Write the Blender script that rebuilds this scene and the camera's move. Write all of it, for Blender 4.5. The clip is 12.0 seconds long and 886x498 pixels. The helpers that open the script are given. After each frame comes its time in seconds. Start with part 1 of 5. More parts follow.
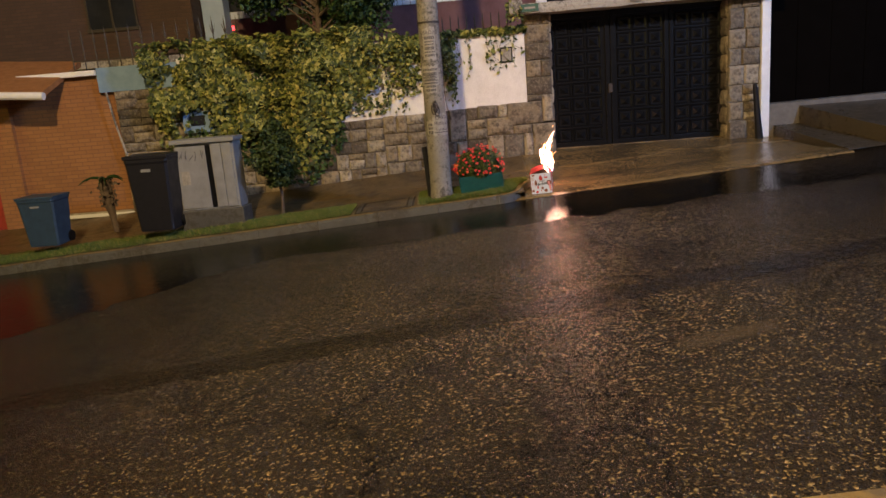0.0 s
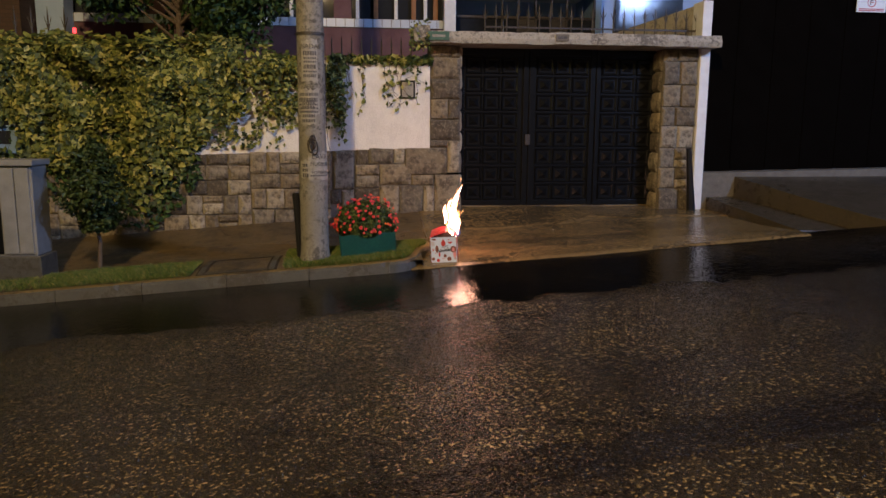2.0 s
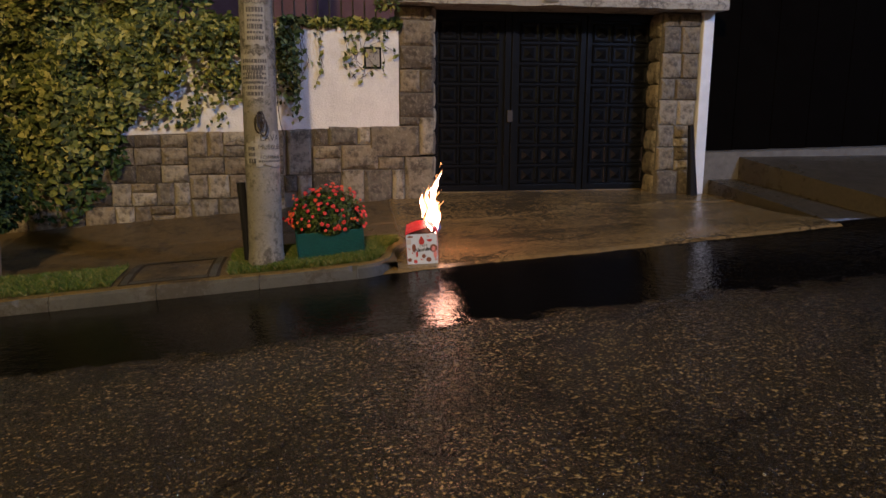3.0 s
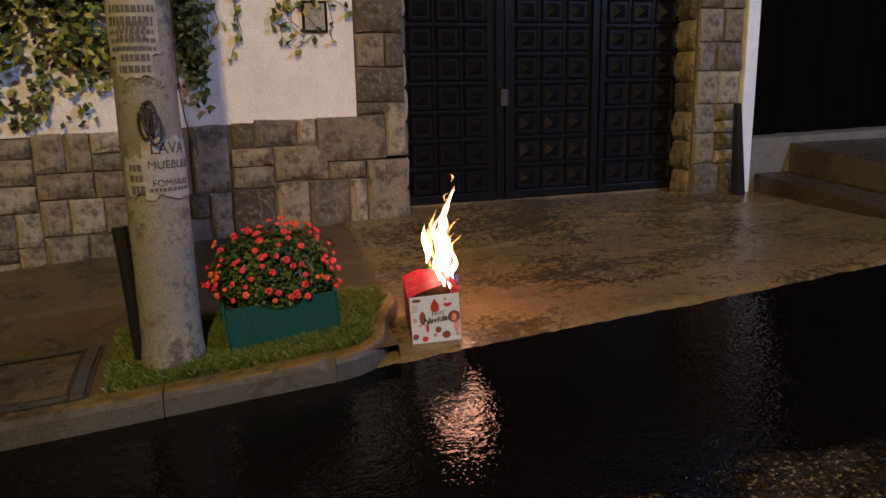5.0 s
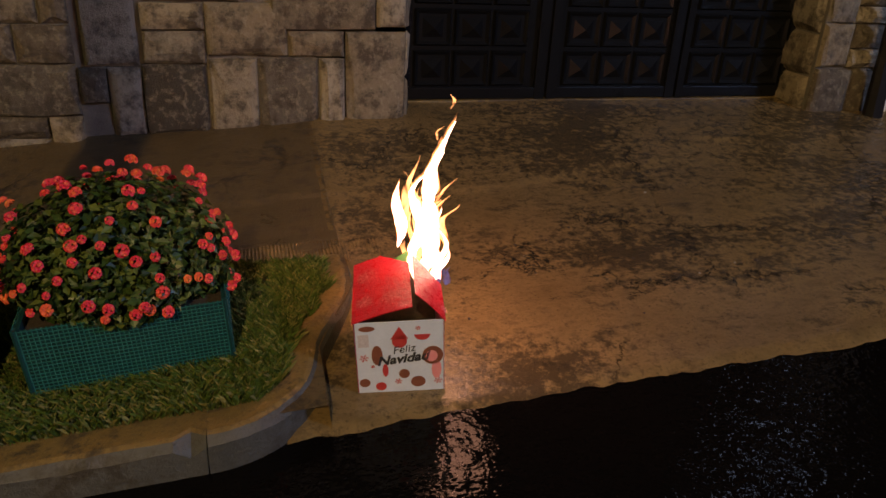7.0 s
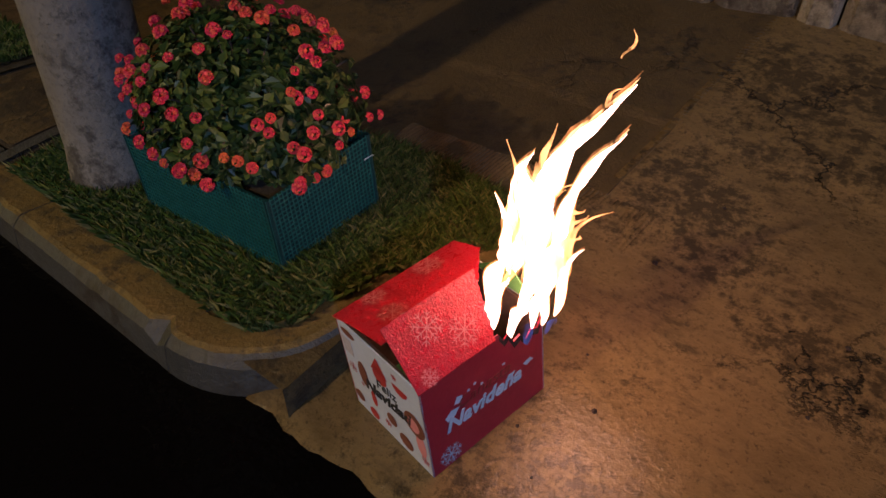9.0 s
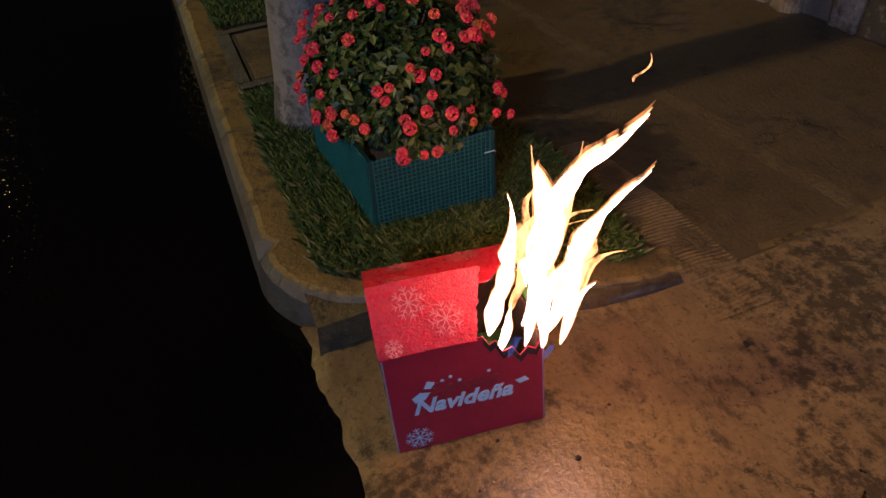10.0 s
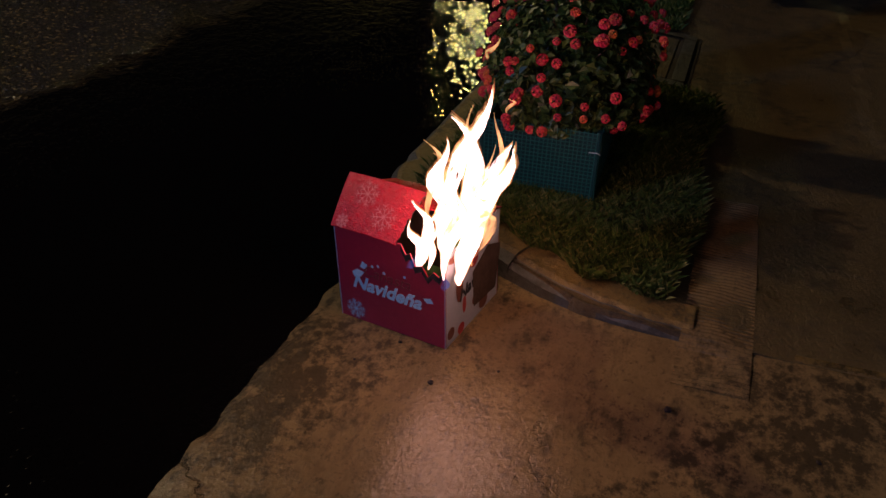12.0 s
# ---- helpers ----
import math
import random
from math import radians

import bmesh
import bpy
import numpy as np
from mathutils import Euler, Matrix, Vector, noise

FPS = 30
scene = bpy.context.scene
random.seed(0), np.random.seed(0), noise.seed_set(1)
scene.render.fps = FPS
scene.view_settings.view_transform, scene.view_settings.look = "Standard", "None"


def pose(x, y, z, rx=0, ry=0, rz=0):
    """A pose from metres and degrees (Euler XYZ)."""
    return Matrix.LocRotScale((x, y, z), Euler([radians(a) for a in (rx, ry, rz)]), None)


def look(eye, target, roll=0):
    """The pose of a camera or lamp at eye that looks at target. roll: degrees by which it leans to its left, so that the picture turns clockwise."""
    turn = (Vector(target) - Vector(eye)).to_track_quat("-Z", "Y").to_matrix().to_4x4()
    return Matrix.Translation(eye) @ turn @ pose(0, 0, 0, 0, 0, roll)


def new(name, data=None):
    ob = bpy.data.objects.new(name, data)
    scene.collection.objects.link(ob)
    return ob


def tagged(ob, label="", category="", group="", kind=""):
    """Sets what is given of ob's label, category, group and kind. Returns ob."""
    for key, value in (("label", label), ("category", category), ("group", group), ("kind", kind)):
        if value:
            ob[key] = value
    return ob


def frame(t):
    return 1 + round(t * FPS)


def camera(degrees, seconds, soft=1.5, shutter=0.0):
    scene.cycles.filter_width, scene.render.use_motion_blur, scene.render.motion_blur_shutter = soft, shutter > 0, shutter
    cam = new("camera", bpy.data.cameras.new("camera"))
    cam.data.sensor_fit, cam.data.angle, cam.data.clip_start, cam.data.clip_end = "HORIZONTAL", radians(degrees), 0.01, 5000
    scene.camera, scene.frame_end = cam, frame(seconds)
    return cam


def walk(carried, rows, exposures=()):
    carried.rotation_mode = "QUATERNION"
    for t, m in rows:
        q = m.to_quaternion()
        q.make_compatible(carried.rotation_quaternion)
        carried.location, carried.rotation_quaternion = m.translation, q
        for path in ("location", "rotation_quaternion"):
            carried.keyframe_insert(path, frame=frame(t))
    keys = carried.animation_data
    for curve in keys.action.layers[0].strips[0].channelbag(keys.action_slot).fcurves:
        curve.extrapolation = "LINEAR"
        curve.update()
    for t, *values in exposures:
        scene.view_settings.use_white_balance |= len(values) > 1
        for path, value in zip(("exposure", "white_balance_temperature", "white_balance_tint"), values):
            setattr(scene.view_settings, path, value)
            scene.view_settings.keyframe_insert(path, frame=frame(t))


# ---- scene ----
cam = camera(62.6, 12.0)
PATH = [
    (0, (-1.099, -13.903, 1.767), (-1.178, -11.954, 1.325), -4.6),
    (0.5, (-1.235, -13.434, 1.642), (-1.132, -11.472, 1.269), -1.3),
    (1, (-1.153, -12.783, 1.592), (-0.999, -10.813, 1.284), 0.1),
    (1.5, (-1.068, -12.105, 1.565), (-0.868, -10.139, 1.252), 0.4),
    (2, (-0.981, -11.336, 1.576), (-0.752, -9.376, 1.255), 0.3),
    (2.5, (-0.992, -10.640, 1.568), (-0.692, -8.698, 1.198), 0.3),
    (4.3, (-1.192, -7.750, 1.536), (-0.749, -5.840, 1.142), -0.8),
    (4.5, (-1.221, -7.506, 1.529), (-0.736, -5.606, 1.137), -1.0),
    (5, (-1.231, -6.792, 1.553), (-0.636, -4.933, 1.120), -1.2),
    (5.5, (-1.199, -6.204, 1.563), (-0.552, -4.380, 1.059), -1.5),
    (6, (-1.083, -5.666, 1.556), (-0.348, -3.907, 0.951), -0.1),
    (6.5, (-0.778, -5.225, 1.582), (-0.158, -3.455, 0.886), 1.0),
    (6.7, (-0.652, -5.052, 1.582), (-0.070, -3.290, 0.835), 1.9),
    (8.3, (0.564, -3.793, 1.554), (0.207, -2.185, 0.418), 4.2),
    (8.5, (0.641, -3.671, 1.559), (0.111, -2.146, 0.379), 4.0),
    (9, (0.858, -3.414, 1.496), (-0.129, -2.203, 0.247), 2.0),
    (9.5, (1.084, -3.230, 1.456), (-0.172, -2.303, 0.206), 1.6),
    (10, (1.258, -2.970, 1.472), (-0.198, -2.359, 0.245), 2.3),
    (10.5, (1.362, -2.587, 1.461), (-0.202, -2.417, 0.225), 2.4),
    (11, (1.535, -2.288, 1.496), (-0.031, -2.417, 0.258), 3.3),
    (11.5, (1.593, -2.064, 1.539), (0.076, -2.415, 0.283), 4.0),
    (12, (1.663, -1.830, 1.562), (0.179, -2.330, 0.317), 4.4),
]
EXPOSURES = [(0.0, 0.15, 6250, 10), (1.0, 0.1, 6200, 10), (2.5, -0.3, 6000, 10), (4.5, -0.35, 5950, 10), (6.5, -0.6, 6600, 11), (8.5, -1.15, 6050, 12), (10.5, -1.0, 5700, 12), (11.0, -1.05, 5600, 12), (11.5, -1.65, 5500, 12), (12.0, -1.95, 5400, 12)]
walk(cam, [(t, look(eye, target, roll)) for t, eye, target, roll in PATH], EXPOSURES)

# ---------------------------------------------------------------- light
world = bpy.data.worlds.new("night_sky")
scene.world = world
world.use_nodes = True
world.node_tree.nodes["Background"].inputs[0].default_value = (0.08, 0.13, 0.30, 1)
world.node_tree.nodes["Background"].inputs[1].default_value = 0.035


def lamp(name, place, power, colour, radius):
    data = bpy.data.lights.new(name, "POINT")
    data.energy, data.color, data.shadow_soft_size = power, colour, radius
    ob = new(name, data)
    ob.location = place
    return ob


lamp("street_lamp_warm", (-3.0, -14.5, 9.2), 7700, (1.0, 0.68, 0.32), 0.22)
lamp("street_lamp_cool", (13.0, -13.0, 8.6), 8000, (0.40, 0.56, 1.0), 0.5)
lamp("street_lamp_far", (-34.0, -12.7, 6.7), 5000, (1.0, 0.76, 0.18), 0.28)
# unseen fill light, added to brighten the blue house wall
lamp("house_lamp", (5.6, 1.4, 6.4), 60, (0.58, 0.70, 1.0), 0.3)
lamp("fire_glow", (0.25, -2.25, 0.60), 33, (1.0, 0.46, 0.28), 0.17)


# ---------------------------------------------------------------- materials
class Nodes:
    """Short hand for building a node material."""

    def __init__(self, name):
        self.mat = bpy.data.materials.new(name)
        self.mat.use_nodes = True
        self.tree = self.mat.node_tree
        self.bsdf = self.tree.nodes["Principled BSDF"]
        self.coord = self.tree.nodes.new("ShaderNodeTexCoord").outputs["Object"]

    def node(self, kind, **values):
        n = self.tree.nodes.new(kind)
        for key, value in values.items():
            n.inputs[key.replace("_", " ")].default_value = value
        return n

    def link(self, a, b):
        self.tree.links.new(a, b)

    def set(self, **values):
        for key, value in values.items():
            self.bsdf.inputs[key.replace("_", " ")].default_value = value

    def noise(self, scale, detail=4.0, rough=0.6, coord=None, distortion=0.0):
        n = self.node("ShaderNodeTexNoise", Scale=scale, Detail=detail, Roughness=rough, Distortion=distortion)
        self.link(coord or self.coord, n.inputs["Vector"])
        return n.outputs["Fac"]

    def voronoi(self, scale, feature="F1", coord=None):
        n = self.node("ShaderNodeTexVoronoi", Scale=scale)
        n.feature = feature
        self.link(coord or self.coord, n.inputs["Vector"])
        return n.outputs["Distance"]

    def ramp(self, fac, *stops):
        n = self.tree.nodes.new("ShaderNodeValToRGB")
        while len(n.color_ramp.elements) < len(stops):
            n.color_ramp.elements.new(0.5)
        for e, (p, c) in zip(n.color_ramp.elements, stops):
            e.position = p
            e.color = (c, c, c, 1) if isinstance(c, (int, float)) else (*c, 1)
        self.link(fac, n.inputs["Fac"])
        return n.outputs["Color"]

    def mix(self, fac, a, b, blend="MIX"):
        n = self.tree.nodes.new("ShaderNodeMix")
        n.data_type, n.blend_type = "RGBA", blend
        for socket, value in ((n.inputs[0], fac), (n.inputs[6], a), (n.inputs[7], b)):
            if isinstance(value, (int, float)):
                socket.default_value = value
            elif isinstance(value, tuple):
                socket.default_value = (*value, 1)
            else:
                self.link(value, socket)
        return n.outputs[2]

    def math(self, op, a, b=0.0):
        n = self.tree.nodes.new("ShaderNodeMath")
        n.operation = op
        for socket, value in zip(n.inputs, (a, b)):
            if isinstance(value, (int, float)):
                socket.default_value = value
            else:
                self.link(value, socket)
        return n.outputs[0]

    def axis(self, i):
        n = self.tree.nodes.new("ShaderNodeSeparateXYZ")
        self.link(self.coord, n.inputs[0])
        return n.outputs[i]

    def scaled(self, x, y, z):
        n = self.tree.nodes.new("ShaderNodeMapping")
        n.inputs["Scale"].default_value = (x, y, z)
        self.link(self.coord, n.inputs["Vector"])
        return n.outputs[0]

    def random(self):
        return self.tree.nodes.new("ShaderNodeObjectInfo").outputs["Random"]

    def island(self):
        return self.tree.nodes.new("ShaderNodeNewGeometry").outputs["Random Per Island"]

    def bump(self, height, distance, strength=1.0, below=None):
        n = self.node("ShaderNodeBump", Strength=strength, Distance=distance)
        self.link(height, n.inputs["Height"])
        if below is not None:
            self.link(below, n.inputs["Normal"])
        return n.outputs["Normal"]

    def done(self, colour=None, roughness=None, normal=None):
        for key, value in (("Base Color", colour), ("Roughness", roughness), ("Normal", normal)):
            if value is None:
                continue
            if isinstance(value, tuple):
                self.bsdf.inputs[key].default_value = (*value, 1)
            elif isinstance(value, (int, float)):
                self.bsdf.inputs[key].default_value = value
            else:
                self.link(value, self.bsdf.inputs[key])
        return self.mat


def simple(name, dark, light, rough=0.6, scale=12.0, bump=0.002, metal=0.0, fine=90.0, shine=0.5):
    """A surface with blotches and fine grain."""
    m = Nodes(name)
    m.set(Metallic=metal, Specular_IOR_Level=shine)
    blot = m.noise(scale, 5, 0.65)
    grain = m.noise(fine, 3, 0.6)
    colour = m.mix(0.35, m.ramp(blot, (0.3, dark), (0.7, light)), m.ramp(grain, (0.3, dark), (0.7, light)))
    r = m.ramp(blot, (0.2, min(1, rough + 0.12)), (0.8, max(0.03, rough - 0.12)))
    return m.done(colour, r, m.bump(m.mix(0.5, blot, grain), bump, 0.8))


def asphalt_material():
    m = Nodes("wet_asphalt")
    x, y = m.axis(0), m.axis(1)
    big = m.noise(0.55, 4, 0.6)
    mid = m.noise(2.6, 5, 0.65)
    cells = m.node("ShaderNodeTexVoronoi", Scale=62.0)
    m.link(m.coord, cells.inputs["Vector"])
    grit = cells.outputs["Distance"]
    pale = m.ramp(cells.outputs["Color"], (0.66, 0.0), (0.78, 1.0))
    grit2 = m.noise(34, 4, 0.75)
    # the flooded gutter spreads into the lane downhill
    spread = m.math("MAXIMUM", m.math("SUBTRACT", -3.9, x), 0.0)
    edge = m.math("ADD", m.math("ADD", y, m.math("MULTIPLY", m.math("SUBTRACT", mid, 0.5), 0.9)), spread)
    water = m.ramp(m.math("MULTIPLY", m.math("ADD", edge, 4.74), 5.0), (0.0, 0.0), (1.0, 1.0))
    # a smooth, darker band runs slantwise across the lane
    line = m.math("SUBTRACT", m.math("ADD", y, m.math("MULTIPLY", m.math("SUBTRACT", mid, 0.5), 0.22)), m.math("MULTIPLY", x, 0.15))
    slant_band = m.ramp(m.math("ABSOLUTE", m.math("ADD", line, 8.02)), (0.17, 1.0), (0.27, 0.0))
    damp = m.ramp(big, (0.46, 0.0), (0.66, 1.0))
    # the asphalt gets darker towards both ends of this stretch
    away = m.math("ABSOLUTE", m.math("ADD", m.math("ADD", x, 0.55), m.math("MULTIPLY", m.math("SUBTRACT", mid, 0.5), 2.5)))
    outer_ends = m.ramp(m.math("MULTIPLY", away, 0.2), (0.30, 0.0), (0.80, 1.0))
    # damp blotches joined with the darker ends
    damp = m.math("MAXIMUM", m.math("MULTIPLY", damp, 0.75), outer_ends)
    smooth = m.math("MAXIMUM", water, m.math("MULTIPLY", slant_band, 0.7))
    stone = m.ramp(m.mix(0.5, grit, grit2), (0.25, (0.060, 0.042, 0.024)), (0.6, (0.016, 0.012, 0.008)))
    stone = m.mix(m.math("MULTIPLY", m.math("MULTIPLY", pale, m.ramp(grit2, (0.45, 0.0), (0.60, 1.0))), 0.95), stone, (0.40, 0.28, 0.12))
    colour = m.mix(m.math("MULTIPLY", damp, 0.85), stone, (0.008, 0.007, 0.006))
    warp = m.node("ShaderNodeTexNoise", Scale=2.2, Detail=6.0, Roughness=0.7)
    m.link(m.coord, warp.inputs["Vector"])
    pull = m.tree.nodes.new("ShaderNodeVectorMath")
    pull.operation = "MULTIPLY_ADD"
    pull.inputs[1].default_value = (0.7, 0.7, 0.7)
    m.link(warp.outputs["Color"], pull.inputs[0])
    m.link(m.coord, pull.inputs[2])
    gap = m.voronoi(0.8, "DISTANCE_TO_EDGE", pull.outputs[0])
    crack = m.math("MULTIPLY", m.ramp(gap, (0.006, 1.0), (0.014, 0.0)), m.ramp(big, (0.40, 0.0), (0.52, 1.0)))
    colour = m.mix(m.math("MULTIPLY", crack, 0.85), colour, (0.004, 0.003, 0.0025))
    slant = m.math("SUBTRACT", m.math("ADD", y, 9.34), m.math("MULTIPLY", x, 0.2))
    repair = m.math("MULTIPLY", m.ramp(m.math("ABSOLUTE", slant), (0.07, 1.0), (0.12, 0.0)), m.ramp(m.math("ABSOLUTE", m.math("SUBTRACT", x, 0.58)), (0.30, 1.0), (0.40, 0.0)))
    colour = m.mix(m.math("MULTIPLY", repair, m.ramp(grit2, (0.3, 0.4), (0.6, 0.9))), colour, (0.085, 0.060, 0.030))
    colour = m.mix(smooth, colour, (0.0035, 0.003, 0.0028))
    rough = m.mix(smooth, m.ramp(mid, (0.3, 0.26), (0.7, 0.15)), m.ramp(mid, (0.35, 0.02), (0.7, 0.035)))
    rough_height = m.mix(0.45, m.ramp(grit, (0.1, 1.0), (0.7, 0.0)), grit2)
    # ripples on the standing water, and here and there a stone that breaks its skin
    tips = m.node("ShaderNodeTexVoronoi", Scale=48.0)
    m.link(m.coord, tips.inputs["Vector"])
    tip = m.math("MULTIPLY", m.ramp(tips.outputs["Color"], (0.52, 0.0), (0.58, 1.0)), m.ramp(tips.outputs["Distance"], (0.0, 1.0), (0.45, 0.0)))
    rough = m.math("MAXIMUM", rough, m.math("MULTIPLY", m.math("MULTIPLY", tip, smooth), 0.20))
    ripple = m.math("ADD", m.math("ADD", m.math("MULTIPLY", m.noise(13, 2, 0.55), 1.7), m.math("MULTIPLY", m.noise(42, 2, 0.5), 0.6)), m.math("MULTIPLY", tip, 2.0))
    rough_height = m.mix(smooth, rough_height, ripple)
    rough_height = m.math("SUBTRACT", rough_height, m.math("MULTIPLY", crack, 0.5))
    m.link(m.ramp(m.math("MAXIMUM", smooth, m.math("MULTIPLY", damp, 0.7)), (0.0, 0.4), (1.0, 0.07)), m.bsdf.inputs["Specular IOR Level"])
    n = m.node("ShaderNodeBump", Distance=0.045)
    m.link(rough_height, n.inputs["Height"])
    m.link(m.ramp(smooth, (0.0, 1.0), (1.0, 0.09)), n.inputs["Strength"])
    return m.done(colour, rough, n.outputs["Normal"])


def concrete_material(name, dark, light, wet=0.3, stain=(0.035, 0.028, 0.02), cracked=False, relief=0.016, dry=0.3, streak=1.0):
    m = Nodes(name)
    long = m.scaled(1.0 / streak, streak, 1.0)
    a, b, c = m.noise(1.1, 5, 0.6, long), m.noise(6.5, 6, 0.7, long), m.noise(60, 4, 0.7)
    pits = m.voronoi(38)
    colour = m.ramp(m.mix(0.5, a, b), (0.33, dark), (0.66, light))
    colour = m.mix(m.math("MULTIPLY", m.ramp(b, (0.51, 0.0), (0.65, 1.0)), 0.75), colour, stain)
    speck = m.mix(0.55, m.noise(19, 5, 0.75), a)
    colour = m.mix(m.math("MULTIPLY", m.ramp(speck, (0.505, 0.0), (0.575, 1.0)), 0.85), colour, stain)
    colour = m.mix(m.math("MULTIPLY", m.ramp(c, (0.55, 0.0), (0.68, 1.0)), 0.6), colour, stain)
    spots = m.node("ShaderNodeTexVoronoi", Scale=17.0)
    m.link(m.coord, spots.inputs["Vector"])
    spot = m.math("MULTIPLY", m.ramp(spots.outputs["Distance"], (0.16, 1.0), (0.30, 0.0)), m.ramp(spots.outputs["Color"], (0.60, 0.0), (0.66, 1.0)))
    colour = m.mix(m.math("MULTIPLY", m.math("MULTIPLY", spot, m.ramp(a, (0.42, 0.0), (0.58, 1.0))), 0.85), colour, stain)
    rough = m.ramp(m.mix(0.5, a, b), (0.35, wet), (0.65, wet + dry))
    h = m.mix(0.08, m.mix(0.45, b, c), m.ramp(pits, (0.0, 0.0), (0.35, 1.0)))
    if cracked:
        warp = m.tree.nodes.new("ShaderNodeVectorMath")
        warp.operation = "ADD"
        shift = m.node("ShaderNodeTexNoise", Scale=3.2, Detail=6.0, Roughness=0.7)
        m.link(m.coord, shift.inputs["Vector"])
        pull = m.tree.nodes.new("ShaderNodeVectorMath")
        pull.operation = "SCALE"
        pull.inputs["Scale"].default_value = 0.55
        m.link(shift.outputs["Color"], pull.inputs[0])
        m.link(m.coord, warp.inputs[0])
        m.link(pull.outputs[0], warp.inputs[1])
        gap = m.voronoi(0.75, "DISTANCE_TO_EDGE", warp.outputs[0])
        broken = m.math("MULTIPLY", m.ramp(gap, (0.003, 1.0), (0.008, 0.0)), m.ramp(a, (0.44, 0.0), (0.56, 1.0)))
        colour = m.mix(m.math("MULTIPLY", broken, 0.9), colour, (0.012, 0.009, 0.007))
        h = m.math("SUBTRACT", h, m.math("MULTIPLY", broken, 0.7))
    return m.done(colour, rough, m.bump(h, relief, 0.9))


def stone_material():
    m = Nodes("rubble_stone")
    tone = m.random()
    a, b, c = m.noise(5, 5, 0.7), m.noise(24, 5, 0.7), m.noise(110, 3, 0.7)
    base = m.ramp(tone, (0.0, (0.045, 0.038, 0.03)), (0.2, (0.16, 0.125, 0.08)), (0.4, (0.30, 0.24, 0.15)), (0.55, (0.09, 0.075, 0.056)), (0.75, (0.46, 0.40, 0.29)), (0.9, (0.22, 0.18, 0.12)), (1.0, (0.36, 0.29, 0.18)))
    colour = m.mix(m.ramp(a, (0.47, 0.0), (0.59, 0.8)), base, (0.04, 0.029, 0.02))
    colour = m.mix(m.math("MULTIPLY", m.ramp(b, (0.5, 0.0), (0.68, 1.0)), 0.4), colour, (0.46, 0.40, 0.29))
    return m.done(colour, m.ramp(b, (0.3, 0.6), (0.7, 0.85)), m.bump(m.mix(0.35, m.mix(0.5, a, b), c), 0.04, 0.95))


def leaf_material(name, stops, rough=0.55, shine=0.3):
    m = Nodes(name)
    m.set(Specular_IOR_Level=shine)
    m.bsdf.inputs["Subsurface Weight"].default_value = 0.0
    colour = m.ramp(m.island(), *stops)
    colour = m.mix(0.35, colour, m.mix(1.0, colour, m.ramp(m.noise(30, 3), (0.3, 0.3), (0.7, 1.6)), "MULTIPLY"))
    return m.done(colour, rough)


def fire_material(name, colour, strength, veil, thin=0.40, thick=0.68):
    m = Nodes(name)
    glow = m.node("ShaderNodeEmission", Color=(*colour, 1), Strength=strength)
    out = m.tree.nodes["Material Output"]
    if veil:
        m.mat.use_backface_culling = False
        clear = m.tree.nodes.new("ShaderNodeBsdfTransparent")
        blend = m.tree.nodes.new("ShaderNodeMixShader")
        m.link(m.ramp(m.noise(26, 4, 0.65, m.scaled(1, 1, 0.3)), (thin, 0.0), (thick, veil)), blend.inputs[0])
        m.link(clear.outputs[0], blend.inputs[1])
        m.link(glow.outputs[0], blend.inputs[2])
        m.link(blend.outputs[0], out.inputs[0])
    else:
        m.link(glow.outputs[0], out.inputs[0])
    return m.mat


ASPHALT = asphalt_material()
DRIVE = concrete_material("wet_driveway_concrete", (0.105, 0.072, 0.030), (0.31, 0.21, 0.088), 0.06, (0.045, 0.033, 0.018), True, 0.008, 0.2, 1.3)
PAVE = concrete_material("damp_pavement_concrete", (0.066, 0.046, 0.020), (0.185, 0.127, 0.055), 0.25, cracked=True)
KERB = concrete_material("kerb_concrete", (0.04, 0.042, 0.040), (0.10, 0.10, 0.09), 0.3)
KERBTOP = concrete_material("kerb_worn_yellow_paint", (0.12, 0.082, 0.026), (0.30, 0.20, 0.06), 0.35)
RAMP = concrete_material("dark_wet_ramp_concrete", (0.030, 0.024, 0.016), (0.082, 0.066, 0.042), 0.2)
LINTEL = concrete_material("weathered_lintel_concrete", (0.25, 0.23, 0.19), (0.5, 0.46, 0.38), 0.6, (0.07, 0.06, 0.05))
STONE = stone_material()
MORTAR = simple("mortar", (0.09, 0.08, 0.065), (0.17, 0.15, 0.12), 0.85, 9, 0.01)
PLASTER = simple("white_plaster", (0.55, 0.53, 0.49), (0.80, 0.78, 0.74), 0.8, 3.5, 0.022, 0, 42)
WHITE = simple("white_paint", (0.6, 0.6, 0.6), (0.8, 0.8, 0.79), 0.6, 5, 0.002)
LIVEBLUE = simple("bright_blue_render", (0.30, 0.42, 0.66), (0.42, 0.56, 0.80), 0.7, 3, 0.003)
BLUE = simple("pale_blue_paint", (0.12, 0.20, 0.32), (0.20, 0.31, 0.45), 0.6, 4, 0.003)
BLACK = simple("black_gate_paint", (0.0035, 0.0038, 0.0044), (0.008, 0.0085, 0.0095), 0.33, 6, 0.002, 0, 90, 0.16)
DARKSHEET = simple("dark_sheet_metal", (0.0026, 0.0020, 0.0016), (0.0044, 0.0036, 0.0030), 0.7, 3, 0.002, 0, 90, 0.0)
IRON = simple("rusty_black_iron", (0.012, 0.011, 0.010), (0.05, 0.035, 0.025), 0.55, 30, 0.001)
POLE = concrete_material("pole_concrete", (0.12, 0.112, 0.096), (0.33, 0.305, 0.255), 0.6, (0.05, 0.044, 0.036))
